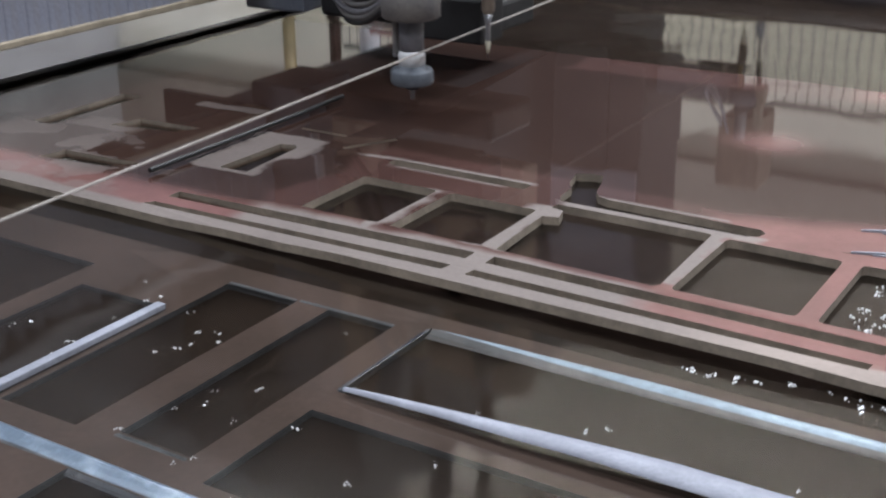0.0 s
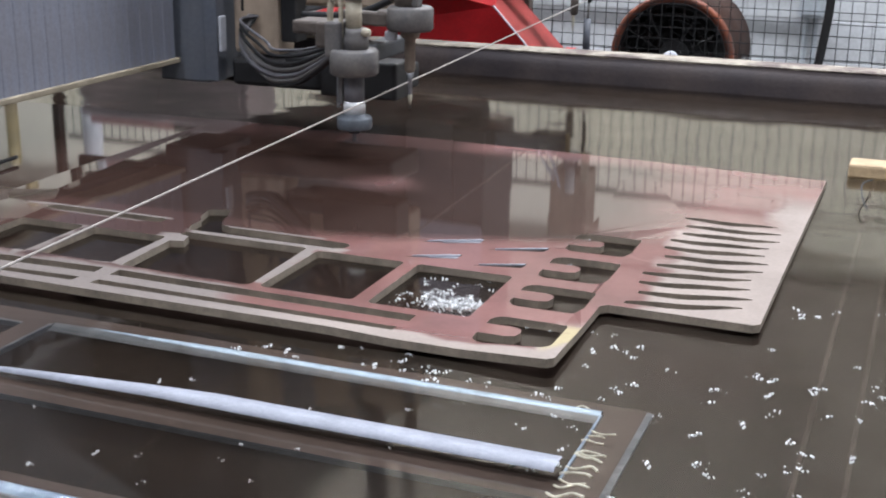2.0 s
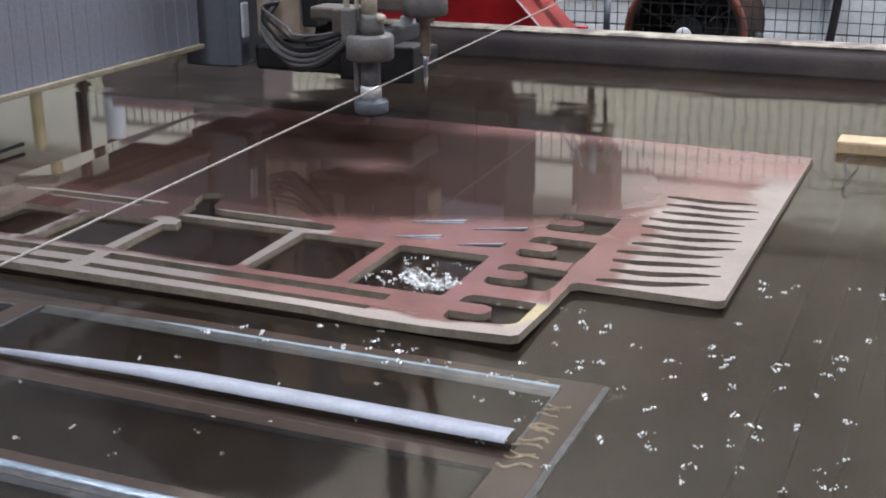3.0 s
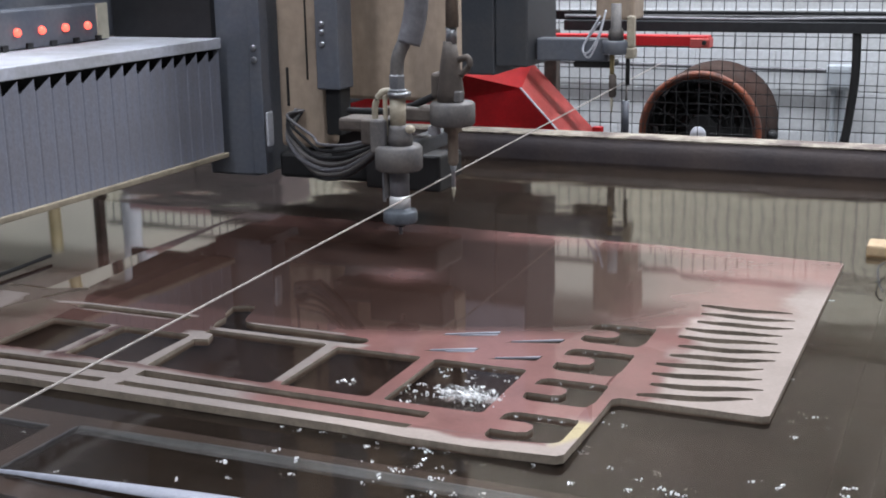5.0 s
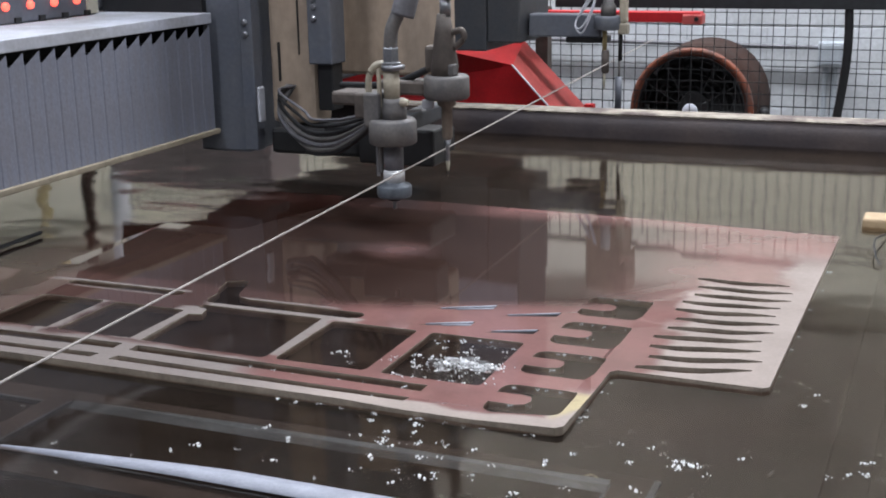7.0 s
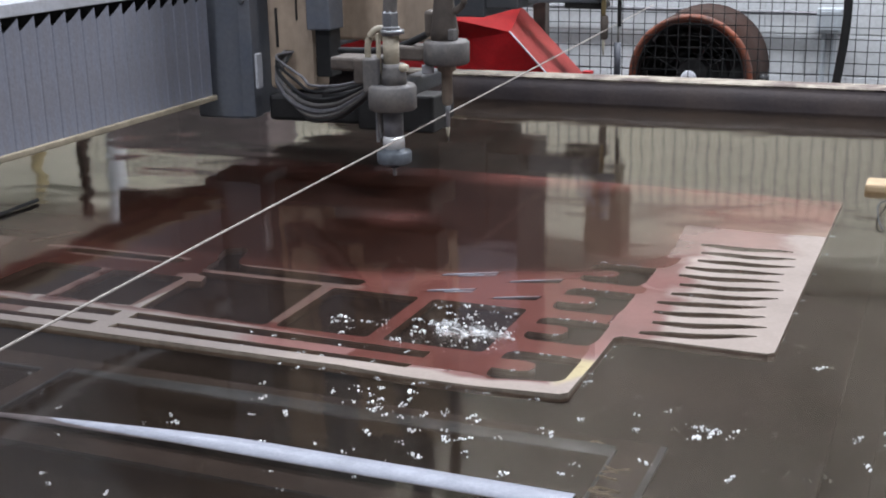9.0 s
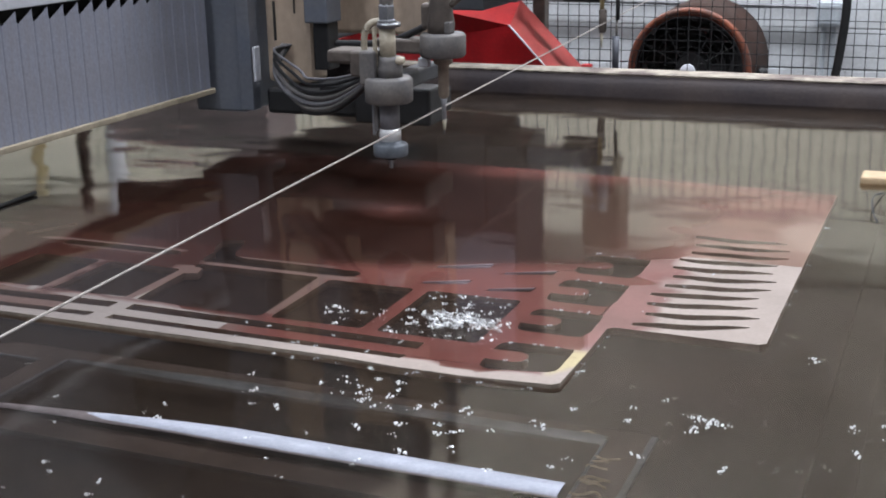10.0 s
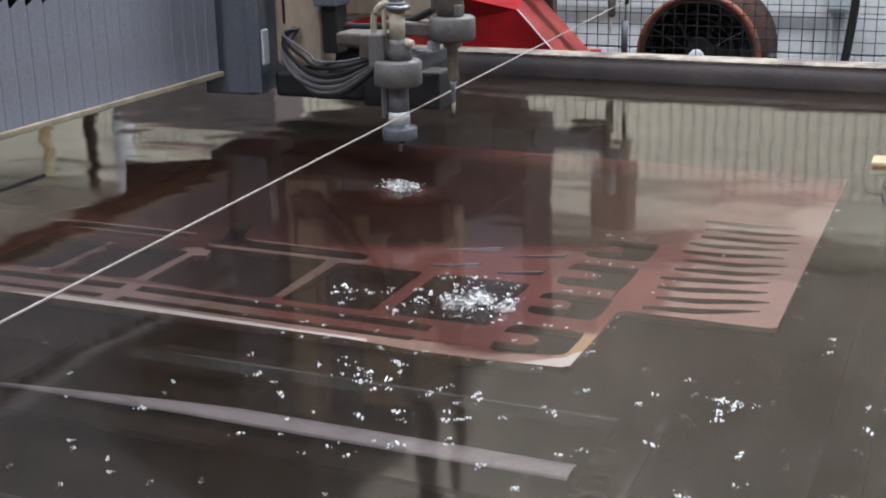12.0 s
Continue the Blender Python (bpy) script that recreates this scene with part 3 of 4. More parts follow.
# ---------------------------------------------------------------- the sheet in front of it
def front_sheet():
    s = thing("slotted_steel_sheet", "dark wet steel sheet with long cut-outs and a bright bar", "steel sheet")
    outline = [(-2.0, 0.56), (-0.275, 0.56), (-0.283, 1.414), (-1.0, 1.417), (-2.0, 1.42)]
    holes = [
        rect(-1.15, -0.333, 1.198, 1.383),
        rect(-1.15, -0.34, 0.985, 1.152),
        rect(-1.28, -0.36, 0.64, 0.938),
        rect(-1.452, -1.337, 1.0, 1.365),
        rect(-1.288, -1.192, 1.014, 1.365),
        rect(-1.62, -1.475, 0.96, 1.27),
        rect(-1.9, -1.66, 0.95, 1.33),
    ]

    def top(x, y):
        return -0.0172 + 0.0004 * min(1.0, max(0.0, (x + 1.1) / 0.8)) - 0.005 * min(1.0, max(0.0, (-1.35 - x) / 0.3))

    part("sheet", prism(outline, holes, top, 0.008), (M_SHEET, M_CUT), s)
    # the dry bright face of the bar between the two long cut-outs, wider towards one end
    bm = bmesh.new()
    rows = []
    for k in range(25):
        u = k / 24
        x = -1.14 + 0.80 * u
        w = 0.003 + 0.002 * min(1, u * 1.5) + 0.003 * noise.noise((x * 9, 1, 0))
        z = -0.0082 + 0.0069 * min(1, u * 2.8) ** 0.6
        rise = 0.029 * min(1, u * 2.2)
        rows.append([bm.verts.new(c) for c in ((x, 1.1955 - w, z - 0.003), (x, 1.1955 - w + 0.002, z + 0.0007), (x, 1.1955 + 0.6 * rise, z + 0.0013), (x, 1.1955 + rise, z + 0.0008), (x, 1.198 + rise, z - 0.003))])
    for a, b in zip(rows, rows[1:]):
        for k in range(4):
            bm.faces.new((a[k], b[k], b[k + 1], a[k + 1]))
    part("bright_bar", bm, M_BRIGHT, s, "bright bare steel bar", True)
    # bluish, bent-up cut edges
    def bent_edge(x0, x1, y0, y1, low, high, rise, material, label):
        bm = bmesh.new()
        rows = []
        for k in range(31):
            u = k / 30
            x = x0 + (x1 - x0) * u
            up = low + (high - low) * min(1.0, u / rise) + 0.0006 * noise.noise((x * 14, y0, 0))
            rows.append([bm.verts.new(c) for c in ((x, y0, -0.022), (x, y0 + 0.35 * (y1 - y0), up - 0.0045), (x, y1, up), (x, y1 + 0.004, up - 0.002), (x, y1 + 0.006, -0.022))])
        for a, b in zip(rows, rows[1:]):
            for k in range(4):
                bm.faces.new((a[k], b[k], b[k + 1], a[k + 1]))
        part("cut_edge", bm, material, s, label, True)

    bent_edge(-1.148, -0.336, 1.366, 1.3845, -0.0165, -0.0126, 0.32, M_CUT, "pale blue freshly cut edge")
    bent_edge(-1.62, -0.45, 0.931, 0.957, -0.0125, -0.0115, 1.0, M_CUTDARK, "dark blue wet cut edge")
    part("cut_edge", box(-0.286, -0.277, 0.57, 1.41, -0.02, -0.0161, 0.001), M_CUTDARK, s, "dark blue wet cut edge")
    part("cut_edge", box(-0.338, -0.334, 1.20, 1.38, -0.02, -0.0156, 0.001), M_CUTDARK, s)
    part("cut_edge", box(-1.154, -1.149, 1.20, 1.38, -0.02, -0.0166, 0.001), M_CUTDARK, s)
    for x0, x1, y in ((-1.335, -1.192, 1.367), (-1.288, -1.192, 1.008), (-1.45, -1.34, 1.366)):
        part("cut_edge", box(x0, x1, y - 0.003, y + 0.003, -0.02, -0.0166, 0.0008), M_CUT, s, "pale blue freshly cut edge")
    bm = bmesh.new()
    box(-1.476, -1.462, 1.0, 1.262, -0.018, -0.0095, 0.0015, bm)
    part("cut_edge", bm, M_BRIGHT, s, "pale cut edge")
    return s


front_sheet()


def chalk():
    """Loose scribbled strokes along the sheet's edge."""
    rnd = random.Random(4)
    c = thing("chalk_mark", "smudged yellow chalk strokes on the dark steel sheet", "chalk mark")
    z = -0.0163
    for k in range(8):
        y = 1.17 + 0.0215 * k + rnd.uniform(-0.006, 0.006)
        size = 0.65 + 0.35 * (k < 6)
        a = [(-0.338 + 0.012 * j * size + rnd.uniform(-0.003, 0.003), y + rnd.uniform(-0.008, 0.008) * size, z) for j in range(4)]
        part("stroke", tube(a, 0.0015 * size + 0.0004, 6), M_CHALK, c)
        if k % 3 == 1:
            part("stroke", tube([(-0.336, y + 0.012, z), (-0.322, y + 0.006, z), (-0.306, y + 0.013, z)], 0.0015, 6), M_CHALK, c)
    for x, y in ((-0.395, 1.205), (-0.38, 1.215), (-0.372, 1.385)):
        part("stroke", tube([(x, y, z), (x + 0.008, y + 0.012, z), (x + 0.018, y + 0.006, z)], 0.0018, 6), M_CHALK, c)


chalk()

tagged(part("dark_rod", tube([(-1.84, 1.62, 0.0), (-1.842, 2.0, 0.001), (-1.846, 2.15, 0.003)], 0.0045, 8, steps=1), M_BLACK), "thin dark metal rod lying across the wet plate", "metal rod")
tagged(part("wire_tie", tube([(-0.10, 2.72, 0.0), (-0.115, 2.62, 0.012), (-0.108, 2.52, 0.008), (-0.095, 2.47, -0.002)], 0.0018, 6), M_BLACK), "thin black wire sticking out of the water", "wire")
tagged(part("wooden_block", box(-0.155, 0.12, 2.80, 2.875, -0.02, 0.012, 0.006), M_WOOD), "pale pine wooden block lying at the tank's water surface", "wood block")


# ---------------------------------------------------------------- gantry with the cutting heads
gantry = thing("cutting_gantry", "blue-grey gantry with grey bellows and hanging water-jet heads over the tank", "machine gantry")


def bolts(parent, spots, r=0.007):
    for x, y, z in spots:
        part("bolt", lathe([(r, 0), (r, -0.004), (r * 0.6, -0.007)], 8, (x, y, z), "y"), M_STEEL, parent)


def gantry_body():
    g = gantry
    part("beam", box(-2.45, -2.12, -1.2, 5.0, 0.44, 1.35, 0.01), M_BLUE, g)
    part("edge_strip", box(-1.776, -1.770, -1.2, 2.775, 0.414, 0.441, 0.002), M_LEDGE, g, "pale worn front strip")
    part("ledge", box(-2.14, -1.776, -1.2, 2.775, 0.420, 0.440, 0.002), M_LEDGE, g, "pale dusty top ledge")
    part("back_plate", box(-1.93, -1.85, -1.2, 2.79, 0.145, 0.42), M_BLACK, g)
    b = part("bellows", box(-1.85, -1.82, -1.2, 2.745, 0.140, 0.36), M_BELLOW, g, "pleated grey cloth bellows")
    part("trim", box(-1.84, -1.766, -1.2, 2.78, 0.128, 0.142, 0.003), M_TRIM, g, "tan dusty bottom strip")
    bm = bmesh.new()
    pitch = 0.05
    pts = [(-1.7755, 0.0, 0.385), (-1.7738, 0.004, 0.384), (-1.7747, pitch * 0.95, 0.409), (-1.7755, pitch, 0.409)]
    vs = []
    for x, y, top in pts:
        vs.append((bm.verts.new((x, y, 0.142)), bm.verts.new((x, y, top))))
    for (a, a2), (c, c2) in zip(vs, vs[1:]):
        bm.faces.new((a, c, c2, a2))
    back = (bm.verts.new((-1.82, 0.0, 0.142)), bm.verts.new((-1.82, 0.0, 0.382)))
    bm.faces.new((back[0], vs[0][0], vs[0][1], back[1]))
    mesh = done("pleat", bm, M_BELLOW)
    for k in range(62):
        p = new("pleat", mesh)
        p.parent = b
        p.matrix_basis = pose(0, 2.72 - pitch * k, 0)
    # lamp panel on the ledge
    lp = part("lamp_panel", box(-2.115, -2.05, 1.7, 2.68, 0.442, 0.535, 0.005), M_BLUE, g, "dark panel with a row of red lamps")
    for k in range(9):
        part("indicator_lamp", lathe([(0.010, 0), (0.010, 0.006), (0.007, 0.010)], 12, (-2.05, 1.912 + 0.0855 * k, 0.482), "x"), M_LAMP, lp, "glowing red lamp")
        part("clip", box(-2.05, -2.044, 1.94 + 0.0855 * k, 1.96 + 0.0855 * k, 0.442, 0.455), M_BLACK, lp)
    part("tag", box(-2.05, -2.046, 2.635, 2.678, 0.445, 0.535), M_TAG, lp, "cream label tag")
    part("carriage", box(-2.12, -1.70, 3.0, 5.0, 0.20, 1.35, 0.01), M_SHADEBLUE, g)
    bm = box(-2.11, -1.80, 2.78, 2.80, 0.13, 0.86)
    part("end_plate", bm, M_BLACK, g)


def z_axis(oy, far):
    """The upright unit from which heads hang."""
    g, o = gantry, oy
    if not far:
        c = part("column", box(-1.842, -1.69, 2.80 + o, 2.99 + o, 0.078, 0.86, 0.006), M_BLUE, g)
        part("flange", box(-1.70, -1.662, 2.79 + o, 2.83 + o, 0.085, 0.86, 0.003), M_BLUE, c)
        bolts(c, [(-1.682, 2.79 + o, z) for z in (0.385, 0.415, 0.60, 0.63)], 0.009)
        part("cover", box(-1.655, -1.522, 2.86 + o, 2.95 + o, 0.15, 0.86, 0.012), M_PANEL, g, "tan stained sheet-metal cover")
        part("groove", box(-1.628, -1.622, 2.856 + o, 2.862 + o, 0.26, 0.36), M_BLACK, g)
        part("groove", box(-1.567, -1.5635, 2.856 + o, 2.862 + o, 0.33, 0.82), M_BLACK, g)
        r = part("rail", box(-1.518, -1.452, 2.82 + o, 2.9 + o, 0.31, 0.86, 0.004), M_BLUE, g)
        bolts(r, [(-1.497, 2.82 + o, z) for z in (0.425, 0.455, 0.475)], 0.008)
        part("rail", box(-1.505, -1.462, 2.84 + o, 2.9 + o, 0.19, 0.31, 0.004), M_BLACK, g)
        part("cover", box(-1.585, -1.225, 3.02 + o, 3.1 + o, 0.262, 0.86, 0.01), M_PANEL, g, "tan stained sheet-metal cover")
        part("groove", box(-1.542, -1.537, 3.014 + o, 3.022 + o, 0.36, 0.44), M_BLACK, g)
        part("bracket", box(-1.64, -1.19, 2.82 + o, 3.0 + o, 0.075, 0.142, 0.01), M_BLACK, g)
        part("bracket", box(-1.40, -1.19, 2.66 + o, 2.80 + o, 0.15, 0.188, 0.008), M_BLACK, g)
        part("clamp", box(-1.640, -1.632, 2.76 + o, 2.79 + o, 0.165, 0.255, 0.004), M_LEDGE, g)
        # bundle of hoses that sags to the head
        for k, (dz, r_, m_) in enumerate(((0.0, 0.0062, M_HOSE), (0.014, 0.0055, M_GREY), (0.028, 0.005, M_BLACK), (-0.012, 0.0065, M_GREY), (0.046, 0.004, M_BLACK), (-0.022, 0.005, M_BLACK), (0.06, 0.0035, M_HOSE))):
            part("hose", tube([(-1.60 + 0.004 * k, 2.85, 0.25), (-1.575, 2.76, 0.20 + dz * 0.8), (-1.50 + 0.01 * k, 2.68 - 0.006 * k, 0.160 + dz), (-1.39, 2.59, 0.150 + dz), (-1.28, 2.50, 0.172 + dz * 0.9), (-1.19, 2.43, 0.212 + dz * 0.6), (-1.12, 2.37, 0.25 + dz * 0.3)], r_, 8), m_, g, soft=True)
    else:
        part("column", box(-1.86, -1.517, 4.10, 4.5, 0.215, 1.05, 0.006), M_SHADEBLUE, g)
        part("column", box(-1.515, -1.395, 4.10, 4.42, 0.245, 1.05, 0.006), M_SHADEBLUE, g)
        part("front_cover", box(-1.72, -1.40, 4.088, 4.098, 0.60, 1.02, 0.003), M_LILAC, g, "pale lilac sheet cover")
        part("groove", box(-1.49, -1.46, 4.155, 4.162, 0.28, 0.40), M_BLACK, g)


def jet_head(x, y):
    g = gantry
    h = part("cutting_head", lathe([(0.044, 0.219), (0.049, 0.223), (0.049, 0.266), (0.044, 0.271)], 28, (x, y, 0)), M_GREY, g, "grey water-jet cutting head", True)
    part("barrel", lathe([(0.0205, 0.155), (0.0205, 0.225)], 20, (x, y, 0)), M_HOSE, h, "dark steel barrel", True)
    part("ferrule", lathe([(0.0225, 0.138), (0.0225, 0.158), (0.0205, 0.166)], 20, (x, y, 0)), M_CHROME, h, "polished steel ring", True)
    part("splash_guard", lathe([(0.014, 0.105), (0.033, 0.109), (0.0355, 0.113), (0.0355, 0.131), (0.033, 0.135), (0.024, 0.135), (0.022, 0.142)], 28, (x, y, 0)), M_GUARD, h, "grey splash guard disc", True)
    part("nozzle", lathe([(0.004, 0.083), (0.0045, 0.099), (0.012, 0.101)], 12, (x, y, 0)), M_HOSE, h)
    part("body", lathe([(0.026, 0.271), (0.026, 0.29), (0.022, 0.302), (0.022, 0.312)], 20, (x + 0.004, y, 0)), M_GREY, h, "", True)
    part("sleeve", lathe([(0.0165, 0.305), (0.0165, 0.369)], 18, (x, y, 0)), M_CREAM, h, "cream plastic sleeve", True)
    part("top_nut", lathe([(0.02, 0.368), (0.021, 0.376), (0.021, 0.384), (0.017, 0.386), (0.017, 0.412), (0.013, 0.418)], 6, (x, y, 0)), M_STEEL, h)
    part("ring", lathe([(0.024, 0.371), (0.024, 0.379)], 18, (x + 0.004, y, 0)), M_STEEL, h, "", True)
    part("feed_hose", tube([(x, y, 0.41), (x + 0.004, y, 0.45), (x + 0.022, y + 0.01, 0.50), (x + 0.035, y + 0.02, 0.58), (x + 0.03, y + 0.03, 0.8)], 0.014, 10), M_GREY, h, "", True)
    part("feed_sleeve", tube([(x + 0.022, y + 0.012, 0.475), (x + 0.034, y + 0.02, 0.53), (x + 0.036, y + 0.025, 0.6), (x + 0.03, y + 0.03, 0.85)], 0.024, 10), M_HOSE, h, "grey rubber sleeve", True)
    # side rod, gauge and clamp
    part("rod", lathe([(0.005, 0.27), (0.005, 0.372)], 8, (x - 0.022, y - 0.012, 0)), M_CREAM, h)
    part("valve", tube([(x - 0.045, y - 0.01, 0.30), (x - 0.046, y - 0.01, 0.35), (x - 0.03, y - 0.01, 0.378), (x - 0.01, y, 0.381)], 0.007, 8), M_CREAM, h, "", True)
    part("bracket", box(x - 0.085, x - 0.02, y - 0.005, y + 0.04, 0.268, 0.32, 0.005), M_BROWN, h)
    part("bracket", box(x - 0.052, x - 0.018, y - 0.03, y + 0.02, 0.255, 0.325, 0.005), M_GREY, h)
    part("bracket", box(x - 0.15, x - 0.045, y + 0.02, y + 0.09, 0.290, 0.318, 0.006), M_BROWN, h)
    part("knob", lathe([(0.008, 0), (0.009, 0.01), (0.006, 0.018)], 10, (x + 0.02, y - 0.005, 0.305), "x"), M_CREAM, h)
    part("pin", lathe([(0.005, 0.16), (0.006, 0.22)], 8, (x - 0.026, y - 0.008, 0)), M_GREY, h)
    part("pin", lathe([(0.004, 0.148), (0.004, 0.22)], 8, (x - 0.04, y + 0.01, 0)), M_STEEL, h)
    part("arm", box(x - 0.22, x - 0.03, y + 0.28, y + 0.36, 0.115, 0.20, 0.006), M_BLACK, g)
    part("mount", box(x - 0.05, x - 0.01, y + 0.045, y + 0.30, 0.225, 0.262, 0.006), M_SHADEBLUE, g)


def probe_head(x, y):
    g = gantry
    h = part("probe_head", lathe([(0.044, 0.293), (0.0485, 0.298), (0.0485, 0.338), (0.044, 0.343)], 28, (x, y, 0)), M_GREY, g, "grey pointed height probe", True)
    part("shaft", lathe([(0.007, 0.205), (0.0115, 0.212), (0.0115, 0.275), (0.02, 0.28), (0.02, 0.295)], 16, (x, y, 0)), M_SHAFT, h, "dull tan shaft", True)
    part("needle", lathe([(0.0015, 0.129), (0.0045, 0.162), (0.005, 0.165), (0.0045, 0.19), (0.008, 0.206)], 12, (x, y, 0)), M_STEEL, h, "bright pointed tip", True)
    part("needle_tip", lathe([(0.001, 0.128), (0.005, 0.158), (0.003, 0.162)], 12, (x, y, 0)), M_TAG, h, "", True)
    part("body", lathe([(0.028, 0.343), (0.03, 0.36), (0.024, 0.40), (0.02, 0.43), (0.014, 0.47)], 14, (x - 0.004, y, 0)), M_BROWN, h, "", True)
    part("valve", box(x - 0.045, x + 0.0, y - 0.015, y + 0.03, 0.35, 0.405, 0.008), M_BROWN, h)
    part("valve", box(x + 0.012, x + 0.026, y - 0.024, y + 0.0, 0.344, 0.368, 0.003), M_GREY, h)
    part("valve", tube([(x + 0.012, y, 0.43), (x + 0.035, y, 0.437), (x + 0.04, y, 0.42), (x + 0.02, y, 0.40)], 0.007, 8), M_BROWN, h, "", True)
    part("feed_tube", lathe([(0.012, 0.465), (0.012, 0.50)], 12, (x, y, 0)), M_STEEL, h, "", True)
    part("feed_tube", lathe([(0.014, 0.50), (0.013, 0.62), (0.013, 0.9)], 12, (x + 0.002, y, 0)), M_SHAFT, h, "tan feed tube", True)
    part("arm", box(x - 0.16, x - 0.03, y - 0.01, y + 0.06, 0.298, 0.328, 0.005), M_BROWN, h)
    part("clip", box(x - 0.05, x - 0.025, y - 0.02, y - 0.005, 0.272, 0.292, 0.003), M_LEDGE, h)
    part("hose", tube([(x - 0.03, y, 0.36), (x - 0.10, y + 0.02, 0.33), (x - 0.18, y + 0.05, 0.31), (x - 0.3, y + 0.1, 0.30)], 0.008, 8), M_BLACK, h, "", True)


def second_head(x, y):
    """The parked head behind the far rim."""
    g = gantry
    h = part("parked_head", lathe([(0.044, 0.292), (0.048, 0.297), (0.048, 0.332), (0.044, 0.338)], 24, (x, y, 0)), M_BLUE, g, "grey-blue parked cutting head with cream fittings", True)
    part("arm", box(x - 0.29, x - 0.03, y + 0.02, y + 0.09, 0.262, 0.34, 0.006), M_BLUE, h)
    part("arm", box(x - 0.16, x - 0.02, y + 0.03, y + 0.12, 0.242, 0.264, 0.006), M_BLACK, h)
    part("tube", lathe([(0.008, 0.222), (0.0085, 0.294)], 12, (x - 0.012, y, 0)), M_YELLOW, h, "yellowed plastic tube", True)
    part("sleeve", lathe([(0.009, 0.145), (0.0135, 0.152), (0.0135, 0.218), (0.009, 0.224)], 14, (x - 0.009, y, 0)), M_BROWN, h, "", True)
    part("nozzle", lathe([(0.002, 0.092), (0.005, 0.125), (0.005, 0.147)], 10, (x - 0.012, y, 0)), M_TAG, h, "", True)
    part("fitting", box(x + 0.036, x + 0.070, y - 0.02, y + 0.02, 0.278, 0.315, 0.006), M_CREAM, h)
    part("fitting", box(x + 0.040, x + 0.066, y - 0.015, y + 0.015, 0.315, 0.42, 0.006), M_CREAM, h)
    part("rod", lathe([(0.0075, 0.188), (0.0075, 0.296)], 10, (x + 0.04, y + 0.01, 0)), M_BLACK, h, "", True)
    part("rod", lathe([(0.004, 0.13), (0.004, 0.19)], 10, (x + 0.037, y + 0.01, 0)), M_GREY, h, "dull rod", True)
    part("rod", lathe([(0.012, 0.02), (0.012, 0.134)], 12, (x + 0.035, y + 0.01, 0)), M_BLUE, h, "", True)
    part("barrel", lathe([(0.026, 0.338), (0.026, 0.37), (0.018, 0.38), (0.018, 0.46)], 16, (x, y, 0)), M_GREY, h, "", True)
    part("bracket", box(x - 0.09, x + 0.045, y + 0.06, y + 0.2, 0.40, 0.64, 0.01), M_PANEL, h, "rust-stained bracket")
    for k in range(2):
        a = [(x - 0.03, y - 0.02, 0.44), (x - 0.045, y - 0.05, 0.36 - 0.01 * k), (x - 0.075, y - 0.055, 0.305 - 0.02 * k), (x - 0.10, y - 0.045, 0.30), (x - 0.10, y - 0.03, 0.33), (x - 0.05, y - 0.02, 0.40 + 0.02 * k)]
        part("hose", tube(a, 0.0035, 6), M_LEDGE, h, "", True)


CORD0, CORD1 = Vector((-0.955, 1.038, 0.16)), Vector((-1.12, 4.93, 0.19))
gantry_body()
z_axis(0.0, False)
z_axis(1.42, True)
jet_head(-1.04, 2.29)
probe_head(-0.982, 2.44)
second_head(-1.097, 4.15)
part("cord", tube([CORD0 + (CORD0 - CORD1) * 0.2, CORD0, CORD1], 0.0017, 6, steps=1), M_CORD, gantry, "thin pale taut cord")


# ---------------------------------------------------------------- behind the tank
def fence():
    f = thing("mesh_fence", "dark welded wire mesh fence in front of a white wall", "fence")
    y, z0, z1 = 5.55, -0.85, 0.8
    bm = bmesh.new()
    for k in range(118):
        x = -4.4 + 0.05 * k
        box(x - 0.0017, x + 0.0017, y - 0.0017, y + 0.0017, z0, z1, 0, bm)
    for k in range(int((z1 - z0) / 0.05)):
        z = z0 + 0.05 * k
        box(-4.4, 1.5, y - 0.005, y - 0.0018, z - 0.0017, z + 0.0017, 0, bm)
    tagged(part("wire_mesh", bm, M_WIRE, f), kind="stuff")
    for x in (-3.3, 0.9):
        part("post", box(x - 0.025, x + 0.025, y + 0.006, y + 0.05, -0.88, 0.83, 0.004), M_WIRE, f)
    part("post", box(-4.45, -4.405, y - 0.05, y, -0.88, 1.12, 0.004), M_DRUM, f, "rusty brown end post")
    part("rail", box(-4.4, 1.5, y + 0.006, y + 0.03, 0.80, 0.822, 0.003), M_WIRE, f)
    part("rail", box(-4.4, 1.5, y + 0.006, y + 0.05, 0.315, 0.355, 0.004), M_WIRE, f)
    tray = thing("cable_tray", "dark cable tray with loose cables along the fence", "cable tray")
    part("tray", box(-1.7, 1.5, y - 0.09, y - 0.012, 0.272, 0.318, 0.003), M_WIRE, tray)
    for k in range(4):
        part("cable", tube([(-1.7, y - 0.07 + 0.015 * k, 0.335), (-0.9, y - 0.06 + 0.01 * k, 0.325 + 0.01 * (k % 2)), (-0.2, y - 0.07 + 0.015 * k, 0.335), (1.5, y - 0.06, 0.33)], 0.008, 6), M_BLACK if k % 2 else M_HOSE, tray, "", True)
    c = tagged(part("black_cable", tube([(-0.44, 5.49, 0.31), (-0.435, 5.49, 0.10), (-0.455, 5.49, -0.12), (-0.475, 5.49, -0.3), (-0.47, 5.49, -0.86)], 0.018, 8), M_BLACK, None, "", True), "thick black cable hanging down the fence", "cable")


fence()


